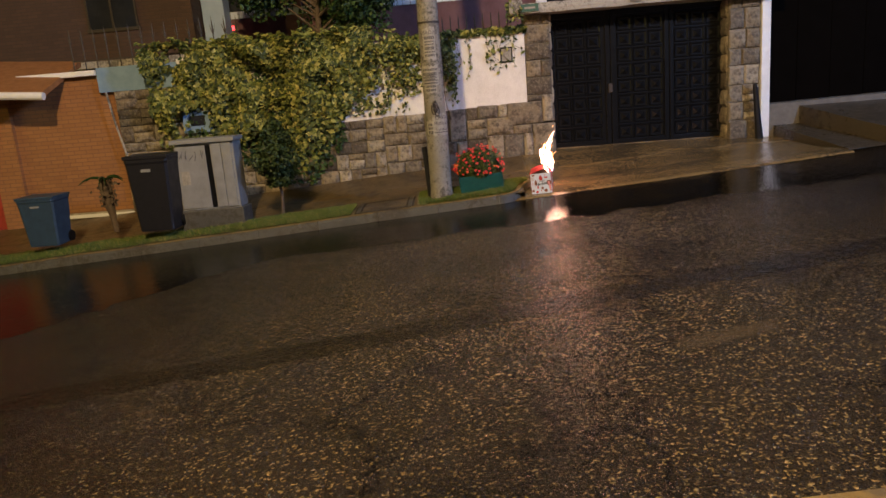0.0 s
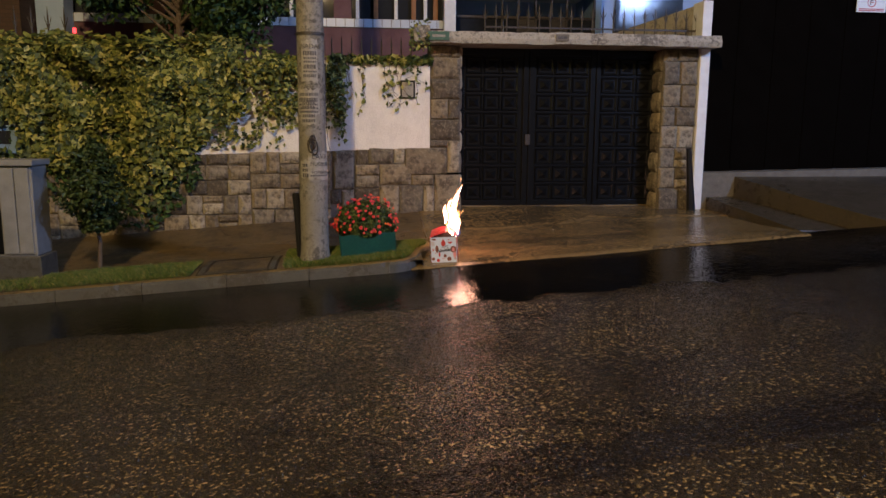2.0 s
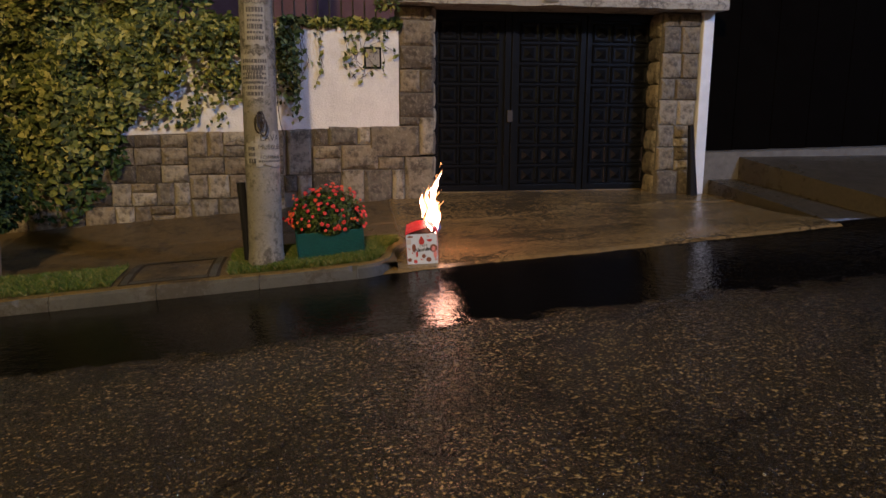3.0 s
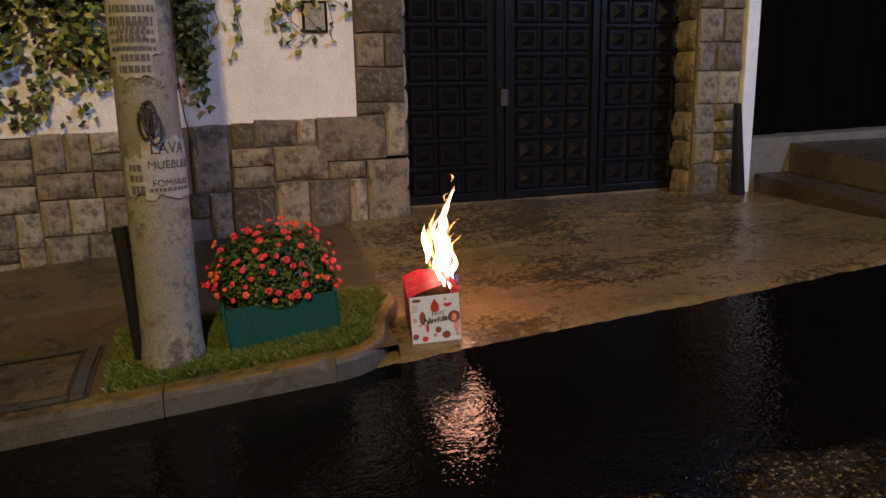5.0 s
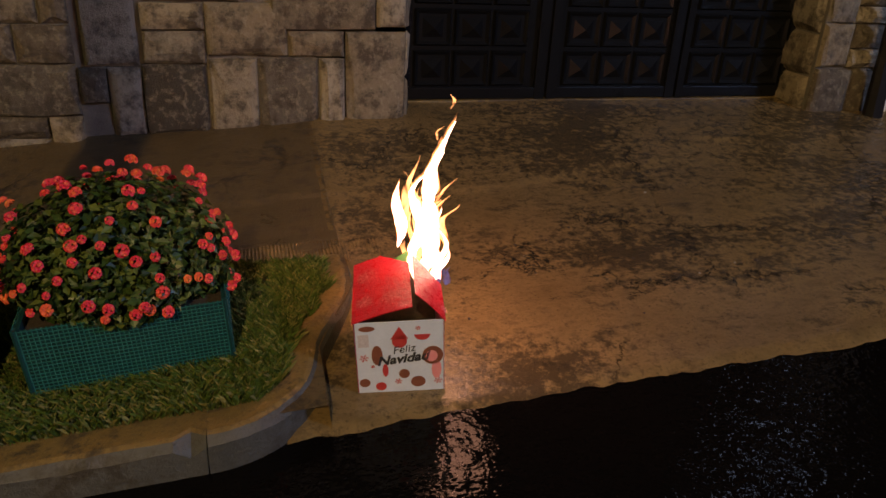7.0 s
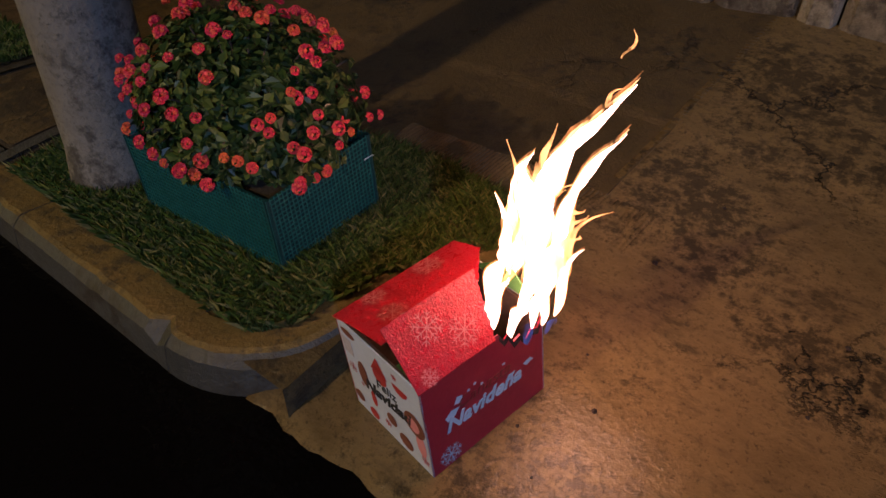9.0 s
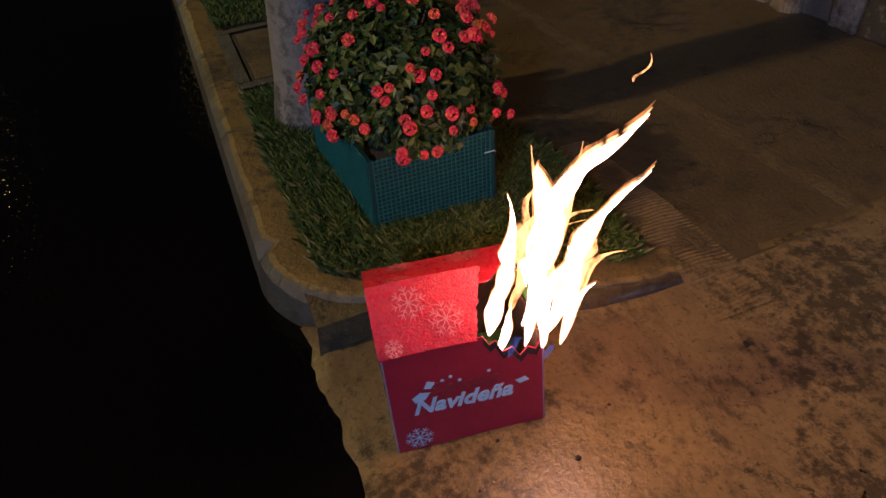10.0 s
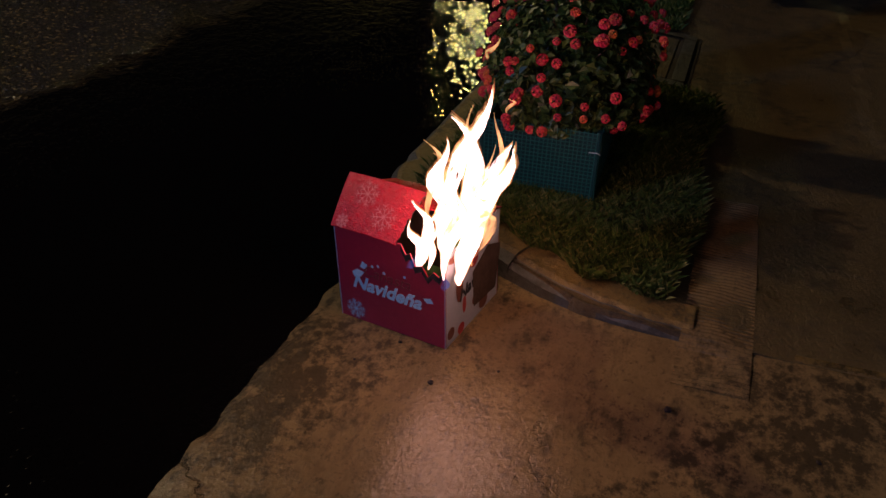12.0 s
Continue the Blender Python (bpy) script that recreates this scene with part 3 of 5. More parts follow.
# ---------------------------------------------------------------- the neighbour's gate, ramp and steps
post = thing("white_post", "white plastered wall end beside the stone pillar", "post", kind="structure")
part("shaft", box(4.41, 4.57, -0.06, 0.30, 0.3, 3.60, 0.015), WHITE, post)
side = bmesh.new()
q = [(4.46, 0.30, 3.0), (4.46, 0.30, 3.58), (3.6, 2.6, 3.32), (3.6, 2.6, 2.6)]
va = [side.verts.new(p) for p in q]
vb = [side.verts.new((x + 0.18, y + 0.05, z)) for x, y, z in q]
for k in range(4):
    side.faces.new((va[k], va[(k + 1) % 4], vb[(k + 1) % 4], vb[k]))
side.faces.new(va[::-1]), side.faces.new(vb)
bmesh.ops.recalc_face_normals(side, faces=side.faces)
part("sloping_parapet", side, LINTEL, post, "buff sloping parapet")


def sheet_gate():
    g = thing("sheet_metal_gate", "tall plain black sheet metal gate", "gate", (0, 0.32, 0))
    xs = [4.59] + [4.59 + 0.62 * k for k in range(1, 19)]
    for a, b in zip(xs, xs[1:]):
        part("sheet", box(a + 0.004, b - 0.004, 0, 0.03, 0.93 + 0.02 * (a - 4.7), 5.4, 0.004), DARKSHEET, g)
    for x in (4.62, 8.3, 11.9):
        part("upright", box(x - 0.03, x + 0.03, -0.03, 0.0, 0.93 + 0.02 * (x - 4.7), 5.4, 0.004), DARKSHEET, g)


sheet_gate()
sign = thing("no_parking_sign", "white no parking sign with red ring on a black gate", "sign", (7.21, 0.285, 3.54))
part("plate", box(0, 0.52, -0.012, 0, 0, 0.28, 0.003), WHITE, sign)
REDINK = simple("sign_red", (0.40, 0.03, 0.03), (0.5, 0.05, 0.04), 0.6, 20, 0.0005)
ring = bmesh.new()
for k in range(24):
    a, b = 2 * math.pi * k / 24, 2 * math.pi * (k + 1) / 24
    ring.faces.new([ring.verts.new((0.26 + r_ * math.cos(t_), -0.0135, 0.155 + r_ * math.sin(t_))) for r_, t_ in ((0.062, a), (0.076, a), (0.076, b), (0.062, b))])
part("ring", ring, REDINK, sign, "red ring")
part("letter", box(0.235, 0.25, -0.0135, -0.012, 0.115, 0.195, 0), INK, sign)
part("letter", box(0.25, 0.29, -0.0135, -0.012, 0.18, 0.195, 0), INK, sign)
part("slash", box(0.22, 0.30, -0.0145, -0.0136, 0.15, 0.162, 0), REDINK, sign)
for z in (0.018, 0.043, 0.248):
    part("text_bar", box(0.04, 0.48, -0.0135, -0.012, z, z + 0.014, 0), REDINK, sign)

plinth_top = lambda x: 0.92 + 0.02 * (x - 4.7)
solid("plinth", slanted(4.57, 16, -0.03, 0.55, lambda x: 0.2, plinth_top), MORTAR, "low rendered plinth below the black gate", "plinth", kind="structure")


def ramp_edge(y):
    return 5.12 - 0.33 * y


def ramp_z(x, y):
    f = min(1.0, max(0.0, (y + 2.65) / 2.65))
    return (1 - f) * (road_z(x) + 0.05) + f * 0.86


def block_of(left, right, top, y0, y1, n=14):
    bm = bmesh.new()
    rows = []
    for y in steps(y0, y1, n):
        xs = steps(left(y), right(y), 10)
        rows.append([bm.verts.new((xs[0] - 0.0, y, drive_z(min(xs[0], 4.7), y) - 0.2))] + [bm.verts.new((x, y, top(x, y) + 0.008 * noise.noise((x * 4, y * 4, 2)))) for x in xs])
    for a, b in zip(rows, rows[1:]):
        for i in range(len(a) - 1):
            bm.faces.new((a[i], a[i + 1], b[i + 1], b[i]))
    skirt = [bm.verts.new((v.co.x, v.co.y - 0.02, road_z(v.co.x) - 0.1)) for v in rows[0]]
    for i in range(len(skirt) - 1):
        bm.faces.new((skirt[i], skirt[i + 1], rows[0][i + 1], rows[0][i]))
    return bm


solid("ramp", block_of(ramp_edge, lambda y: 16.0, ramp_z, -2.65, -0.02), RAMP, "sloping concrete ramp up to the black gate", "ramp", kind="structure")
solid("step", block_of(lambda y: 4.66 - 0.16 * y, lambda y: ramp_edge(y) + 0.02, lambda x, y: 0.25 + 0.135 * (y + 2.1), -2.1, -0.02), RAMP, "low wet concrete step beside the driveway", "step", kind="structure")


# ---------------------------------------------------------------- the burning box
def lettering(name, body, size, place, material, parent, tilt=0.0, shear=0.25, extrude=0.0006, bold=0.0):
    """Writing made into a mesh; it lies in the x-z plane, facing -y."""
    data = bpy.data.curves.new(name, "FONT")
    data.body, data.size, data.extrude, data.shear, data.align_x, data.offset = body, size, extrude, shear, "CENTER", bold
    data.resolution_u = 3
    tmp = new(name, data)
    me = bpy.data.meshes.new_from_object(tmp.evaluated_get(bpy.context.evaluated_depsgraph_get()))
    bpy.data.objects.remove(tmp)
    me.materials.clear()
    me.materials.append(material)
    ob = new(name, me)
    ob.parent = parent
    ob.matrix_basis = Matrix.Translation(place) @ pose(0, 0, 0, 90, 0, 0) @ pose(0, 0, 0, 0, 0, tilt)
    return ob


CARDRED = simple("red_printed_card", (0.32, 0.012, 0.034), (0.42, 0.018, 0.046), 0.42, 9, 0.001)
CARDWHITE = simple("white_printed_card", (0.54, 0.59, 0.68), (0.66, 0.71, 0.80), 0.5, 14, 0.0008)
CARDROOF = simple("red_glitter_card", (0.50, 0.010, 0.02), (0.70, 0.02, 0.04), 0.30, 60, 0.008, 0, 170)
CARDGREEN = simple("green_card_lining", (0.06, 0.20, 0.05), (0.10, 0.30, 0.08), 0.6, 12, 0.001)
CHAR = simple("charred_card", (0.006, 0.005, 0.005), (0.05, 0.03, 0.02), 0.9, 40, 0.006)
BROWNINK = simple("brown_print", (0.16, 0.05, 0.03), (0.24, 0.08, 0.04), 0.6, 30, 0.0003)
REDPRINT = simple("red_print", (0.42, 0.03, 0.03), (0.52, 0.05, 0.04), 0.6, 30, 0.0003)
BLACKPRINT = simple("black_print", (0.015, 0.015, 0.018), (0.03, 0.03, 0.035), 0.6, 30, 0.0003)
SILVER = simple("pale_blue_foil_print", (0.40, 0.60, 0.74), (0.55, 0.74, 0.86), 0.35, 30, 0.0003)
PINKPRINT = simple("pale_pink_print", (0.72, 0.22, 0.22), (0.8, 0.32, 0.3), 0.5, 30, 0.0003)
BW, BD, BH, RIDGE = 0.318, 0.372, 0.320, 0.440
BOX = thing("gift_box", "burning house-shaped red and white cardboard Christmas box on the driveway", "cardboard box", (-0.100, -2.574, -0.026))
BOX.matrix_basis = pose(-0.097, -2.575, -0.031, 6.6, -3.4, -9.8)   # it stands square on the slope
BZ = lambda x, y: 0.0


def blob(outline, y, bm=None):
    bm = bm or bmesh.new()
    bm.faces.new([bm.verts.new((x, y, z)) for x, z in outline])
    return bm


def circle(cx, cz, rx, rz, n=16, a0=0.0, a1=2 * math.pi):
    return [(cx + rx * math.cos(a0 + (a1 - a0) * k / n), cz + rz * math.sin(a0 + (a1 - a0) * k / n)) for k in range(n if abs(a1 - a0 - 2 * math.pi) < 1e-6 else n + 1)]


def flake(cx, cz, r, y, arms=6, thick=0.0022, bm=None):
    bm = bm or bmesh.new()
    for k in range(arms):
        a = math.pi * 2 * k / arms + 0.2
        d = Vector((math.cos(a), math.sin(a)))
        n = Vector((-d.y, d.x)) * thick
        c = Vector((cx, cz))
        bars = [(c, c + d * r)]
        for f in (0.45, 0.7):
            for s in (1, -1):
                e = Vector((math.cos(a + s * 0.9), math.sin(a + s * 0.9)))
                bars.append((c + d * r * f, c + d * r * f + e * r * 0.3))
        for p, t in bars:
            w = (t - p).normalized()
            m_ = Vector((-w.y, w.x)) * thick
            bm.faces.new([bm.verts.new((v.x, y, v.y)) for v in (p - m_, p + m_, t + m_ * 0.5, t - m_ * 0.5)])
    return bm


def wall_panel(p0, p1, top, thick=0.004, material=CARDWHITE, name="panel", bottom=None):
    """An upright card from p0 to p1 in plan."""
    bm = bmesh.new()
    d = (Vector(p1) - Vector(p0)).normalized()
    n = Vector((-d.y, d.x)) * thick
    vs = []
    for p in (Vector(p0), Vector(p1), Vector(p1) + n, Vector(p0) + n):
        vs.append((bm.verts.new((p.x, p.y, BZ(p.x, p.y))), bm.verts.new((p.x, p.y, top))))
    for k in range(4):
        bm.faces.new((vs[k][0], vs[(k + 1) % 4][0], vs[(k + 1) % 4][1], vs[k][1]))
    bm.faces.new([v[1] for v in vs])
    bm.faces.new([v[0] for v in vs][::-1])
    return bm


front = part("front_panel", wall_panel((0, 0), (BW, 0), BH), CARDWHITE, BOX, "white card printed with Christmas motifs")
back = part("back_panel", wall_panel((BW, BD), (0, BD), BH), CARDWHITE, BOX, "white printed card")
left = part("side_panel", wall_panel((0, BD), (0, 0), BH), CARDRED, BOX, "red printed card")
right = part("side_panel", wall_panel((BW, 0), (BW, BD * 0.62), BH), CARDRED, BOX, "crimson card with foil lettering")
burnt = bmesh.new()
edge = [(0.62, 0.322), (0.66, 0.29), (0.70, 0.30), (0.74, 0.262), (0.80, 0.27), (0.85, 0.24), (0.90, 0.262), (0.95, 0.25), (1.0, 0.29)]
ring_ = [bm_ for bm_ in ((BW, BD * f, z) for f, z in edge)]
foot__ = [(BW, BD, BZ(BW, BD)), (BW, BD * 0.62, BZ(BW, BD * 0.62))]
fa = [burnt.verts.new(p) for p in ring_ + foot__]
fb = [burnt.verts.new((x - 0.004, y, z)) for x, y, z in ring_ + foot__]
burnt.faces.new(fa[::-1]), burnt.faces.new(fb)
for k in range(len(fa)):
    burnt.faces.new((fa[k], fa[(k + 1) % len(fa)], fb[(k + 1) % len(fa)], fb[k]))
part("burnt_side_panel", burnt, CARDRED, right, "crimson card burnt away along its top")
char = bmesh.new()
for (f0, z0), (f1, z1) in zip(edge, edge[1:]):
    char.faces.new([char.verts.new((BW + 0.0015, BD * f, z)) for f, z in ((f0, z0 - 0.022), (f1, z1 - 0.018), (f1, z1), (f0, z0))])
part("charred_edge", char, CHAR, right, "black charred card edge")
part("base_panel", box(0.006, BW - 0.006, 0.006, BD - 0.006, 0.02, 0.05), CARDGREEN, BOX)


RIDGE_X = 0.218


def roof_panel(eave, ridge, y0, y1, burnt_by, bow, lift):
    """One slope of the roof from eave to ridge, both (x, z); burnt_by says how far the far end has burnt back."""
    bm = bmesh.new()
    n, k_n = 28, 6
    top, low = [], []
    for i in range(n + 1):
        f = i / n
        ye = y1 - burnt_by(f)
        x, z = eave[0] + (ridge[0] - eave[0]) * f, eave[1] + (ridge[1] - eave[1]) * f + bow * math.sin(math.pi * f)
        ys = [y0 + (ye - y0) * k / k_n for k in range(k_n + 1)]
        up = [z + lift * math.sin(math.pi * k / k_n) for k in range(k_n + 1)]
        top.append([bm.verts.new((x, y, u)) for y, u in zip(ys, up)])
        low.append([bm.verts.new((x, y, u - 0.004)) for y, u in zip(ys, up)])
    for i in range(n):
        for k in range(k_n):
            bm.faces.new((top[i][k], top[i + 1][k], top[i + 1][k + 1], top[i][k + 1])).material_index = 0
            bm.faces.new((low[i][k], low[i][k + 1], low[i + 1][k + 1], low[i + 1][k])).material_index = 1
        bm.faces.new((top[i][0], low[i][0], low[i + 1][0], top[i + 1][0]))
        bm.faces.new((top[i][-1], top[i + 1][-1], low[i + 1][-1], low[i][-1])).material_index = 2
    for i in (0, n):
        for k in range(k_n):
            bm.faces.new((top[i][k], top[i][k + 1], low[i][k + 1], low[i][k]))
    bmesh.ops.recalc_face_normals(bm, faces=bm.faces)
    return bm


ragged = lambda f: 0.022 * noise.noise((f * 3.2, 7, 0)) + 0.010 * noise.noise((f * 11, 3, 0))
EAVE_L, EAVE_R = (-0.005, BH + 0.002), (BW + 0.006, BH - 0.002)
TOP_L, TOP_R = (0.208, BH + 0.066), (RIDGE_X, RIDGE)
roof_l = part("roof_panel", roof_panel(EAVE_L, TOP_L, -0.004, BD + 0.004, lambda f: 0.10 * max(0.0, f - 0.5) / 0.5 + ragged(f) * f, 0.006, 0.0), [CARDROOF, CARDGREEN, CHAR], BOX, "red embossed card roof slope, sunk and scorched")
roof_r = part("roof_panel", roof_panel(EAVE_R, TOP_R, -0.004, BD * 0.59, lambda f: ragged(f) - 0.035 * f, 0.006, 0.003), [CARDROOF, CARDGREEN, CHAR], BOX, "red embossed card roof slope, half burnt away")
# the back corner of the lining still stands, green
lining = bmesh.new()
lv = [lining.verts.new(p) for p in ((BW - 0.02, BD - 0.01, BH - 0.01), (BW * 0.30, BD - 0.01, BH - 0.01), (BW * 0.66, BD - 0.008, RIDGE - 0.05))]
lw = [lining.verts.new((v.co.x, v.co.y + 0.004, v.co.z)) for v in lv]
lining.faces.new(lv), lining.faces.new(lw[::-1])
for k in range(3):
    lining.faces.new((lv[k], lv[(k + 1) % 3], lw[(k + 1) % 3], lw[k]))
part("gable_lining", lining, CARDGREEN, BOX, "green inner card")

# print on the front
F_ = -0.0012
lettering("lettering_feliz", "Feliz", 0.046, (0.174, F_, 0.184), BLACKPRINT, front, 8)
lettering("lettering_navidad", "Navidad", 0.056, (0.168, F_, 0.138), BLACKPRINT, front, 6, 0.35, 0.0006, 0.0018)
bits = [(circle(0.175, 0.235, 0.030, 0.03), REDPRINT, "bauble_print"), ([(0.14, 0.245), (0.21, 0.245), (0.175, 0.30)], REDPRINT, "gnome_hat_print"),
        (circle(0.265, 0.262, 0.032, 0.026, 12, math.pi, 2 * math.pi), REDPRINT, "bird_print"), (circle(0.305, 0.165, 0.042, 0.042), BROWNINK, "bauble_print"),
        (circle(0.19, 0.085, 0.022, 0.022), BROWNINK, "sun_print"), (circle(0.245, 0.045, 0.030, 0.026), BROWNINK, "bauble_print"),
        (circle(0.085, 0.175, 0.022, 0.045), BROWNINK, "mitten_print"), (circle(0.32, 0.10, 0.02, 0.045, 12), PINKPRINT, "mitten_print"),
        (circle(0.03, 0.05, 0.022, 0.02), BROWNINK, "ornament_print"), (circle(0.095, 0.03, 0.022, 0.02, 12), REDPRINT, "ornament_print"),
        (circle(0.05, 0.295, 0.032, 0.012), BROWNINK, "sleigh_print"), (circle(0.115, 0.105, 0.012, 0.03), REDPRINT, "ornament_print")]
bits = [([(x * 0.905, z) for x, z in outline], m_, n_) for outline, m_, n_ in bits]
for outline, m_, n_ in bits:
    part(n_, blob(outline, F_), m_, front)
part("bauble_shine_print", blob(circle(0.272, 0.162, 0.022, 0.026), F_ - 0.0006), PINKPRINT, front)
SOOT = simple("sooty_card_lining", (0.02, 0.013, 0.009), (0.09, 0.05, 0.03), 0.85, 18, 0.003)
part("inner_lining", box(0.006, BW - 0.006, BD - 0.014, BD - 0.006, 0.05, BH - 0.02), SOOT, BOX, "soot-blackened inner card")
part("inner_lining", box(0.006, 0.014, 0.006, BD - 0.016, 0.05, BH - 0.02), SOOT, BOX, "soot-blackened inner card")
part("inner_lining", box(0.016, BW - 0.008, 0.006, 0.012, 0.05, BH - 0.004), SOOT, BOX, "soot-blackened inner card")
for cx, cz, r_ in ((0.03, 0.165, 0.018), (0.15, 0.05, 0.014), (0.06, 0.125, 0.008), (0.295, 0.045, 0.016), (0.225, 0.29, 0.01)):
    part("snowflake_print", flake(cx, cz, r_, F_, 6, 0.0013), REDPRINT, front)
part("stamp_print", box(0.012, 0.05, F_ - 0.0002, F_ + 0.0003, 0.215, 0.27), simple("grey_print", (0.45, 0.4, 0.42), (0.6, 0.55, 0.57), 0.6, 90, 0.0003), front)

# foil print on the crimson side: its own plane, facing +x
holder = new("foil_print", mesh("foil_print", flake(0.058, 0.040, 0.036, 0.0, 8, 0.0017), SILVER))
holder.parent = right
holder.matrix_basis = Matrix.Translation((BW + 0.0014, 0, 0)) @ pose(0, 0, 0, 0, 0, 90)
tagged(holder, "silver foil snowflake")
SIDE = Matrix.Translation((BW + 0.0016, 0, 0)) @ pose(0, 0, 0, 0, 0, 90)


def on_side(ob):
    ob.matrix_basis = SIDE @ ob.matrix_basis


on_side(lettering("lettering_navidena", "Navideña", 0.063, (0.172, 0, 0.122), SILVER, right, 0, 0.32, 0.0006, 0.0020))
DULLRED = simple("dull_gold_red_print", (0.22, 0.03, 0.03), (0.30, 0.05, 0.04), 0.5, 30, 0.0003)
on_side(lettering("lettering_canasta", "Canasta", 0.052, (0.176, 0, 0.176), DULLRED, right, 0, 0.28))
for pts in ([(0.055, 0.175), (0.075, 0.19), (0.10, 0.185), (0.085, 0.165), (0.062, 0.158)], [(0.085, 0.20), (0.095, 0.222), (0.112, 0.215), (0.108, 0.195)], [(0.30, 0.165), (0.325, 0.172), (0.335, 0.158), (0.312, 0.152)]):
    on_side(part("holly_print", blob(pts, 0.0), SILVER, right))
for cx, cz in ((0.13, 0.215), (0.15, 0.222), (0.17, 0.205), (0.24, 0.215)):
    on_side(part("dot_print", blob(circle(cx, cz, 0.005, 0.005, 8), 0), SILVER, right))
# the far gable panel carries the same print
BACK = Matrix.Translation((BW, BD, 0)) @ pose(0, 0, 0, 0, 0, 180)
for outline, m_, n_ in bits:
    ob = part(n_, blob(outline, F_), m_, back)
    ob.matrix_basis = BACK
ob = lettering("lettering_navidad", "Navidad", 0.056, (0.168, F_, 0.138), BLACKPRINT, back, 6, 0.3, 0.0006, 0.0012)
ob.matrix_basis = BACK @ ob.matrix_basis
scorch = part("scorched_patch", blob([(0.16, 0.06), (0.30, 0.05), (0.325, 0.20), (0.24, 0.235), (0.15, 0.19)], F_ - 0.001), simple("scorched_card", (0.05, 0.03, 0.02), (0.14, 0.08, 0.05), 0.8, 20, 0.002), back, "brown scorched card")
scorch.matrix_basis = BACK
EMBOSS = simple("pale_red_emboss", (0.68, 0.17, 0.18), (0.85, 0.32, 0.32), 0.4, 30, 0.0003)
# snowflakes pressed into the roof
def on_slope(eave, ridge, way):
    up = Vector((ridge[0] - eave[0], 0, ridge[1] - eave[1])).normalized()
    along = Vector((0, way, 0))
    return Matrix.Translation((eave[0], 0, eave[1])) @ Matrix((along, up.cross(along), up)).transposed().to_4x4()


for cx, cz, r_ in ((0.085, 0.112, 0.040), (0.160, 0.062, 0.042), (0.035, 0.02, 0.022)):
    ob = part("snowflake_emboss", flake(cx, cz, r_, -0.0108, 8, 0.0013), EMBOSS, roof_r)
    ob.matrix_basis = on_slope(EAVE_R, TOP_R, 1)
for cx, cz, r_ in ((-0.08, 0.15, 0.04), (-0.09, 0.05, 0.035), (-0.25, 0.06, 0.045)):
    ob = part("snowflake_emboss", flake(cx, cz, r_, -0.0108, 8, 0.0013), EMBOSS, roof_l)
    ob.matrix_basis = on_slope(EAVE_L, TOP_L, -1)


# ---------------------------------------------------------------- the fire
FIRE_CORE = fire_material("flame_core", (1.0, 0.45, 0.34), 30.0, 1.0, 0.34, 0.46)
FIRE_HALO = fire_material("flame_halo", (1.0, 0.44, 0.17), 13.0, 0.7)
FIRE_SHELL = fire_material("flame_shell", (1.0, 0.32, 0.09), 6.0, 0.32)
FIRE_EDGE = fire_material("flame_edge", (1.0, 0.38, 0.12), 9.0, 0.8)
FIRE_BLUE = fire_material("flame_blue", (0.22, 0.30, 1.0), 0.9, 0.5)
FIRE = thing("fire", "tall bright flames burning out of the box roof", "fire", (0.132, -2.350, 0.010))


def tongue(base, tip, width, sway, seed, grow=1.0, sides=16, n=26, flat=0.5):
    """A licking flame: a tapering, wavering, crumpled tube."""
    r = random.Random(seed)
    bm = bmesh.new()
    b, t = Vector(base), Vector(tip)
    t = t + (t - b) * 0.06 * (grow - 1) * 4
    ph, fr = r.uniform(0, 6), r.uniform(4, 7)
    turn = r.uniform(0, math.pi)
    rings = []
    for i in range(n + 1):
        f = i / n
        c = b.lerp(t, f) + Vector((math.sin(ph + fr * f), math.cos(ph * 1.7 + fr * 0.8 * f), 0)) * sway * 1.5 * f
        w = 0.86 * grow * width * (0.10 + 3.0 * f * (1 - f)) * (1 - f) ** 0.5
        tw = turn + 1.4 * f
        ring = []
        for k in range(sides):
            a = 2 * math.pi * k / sides
            p = Vector((math.cos(a), math.sin(a), 0))
            q_ = c * 13 + p * 0.9 + Vector((0, 0, -f * 2 + seed))
            k_ = max(0.0008, w * (1 + 1.25 * noise.noise(q_) + 0.35 * noise.noise(q_ * 2.7)))
            ring.append(bm.verts.new(c + Vector((p.x * k_ * math.cos(tw) - p.y * k_ * flat * math.sin(tw), p.x * k_ * math.sin(tw) + p.y * k_ * flat * math.cos(tw), 0.5 * w * noise.noise(q_ * 1.3)))))
        rings.append(ring)
    for p, q_ in zip(rings, rings[1:]):
        for k in range(sides):
            bm.faces.new((p[k], p[(k + 1) % sides], q_[(k + 1) % sides], q_[k]))
    bm.faces.new(rings[0][::-1]), bm.faces.new(rings[-1])
    return bm


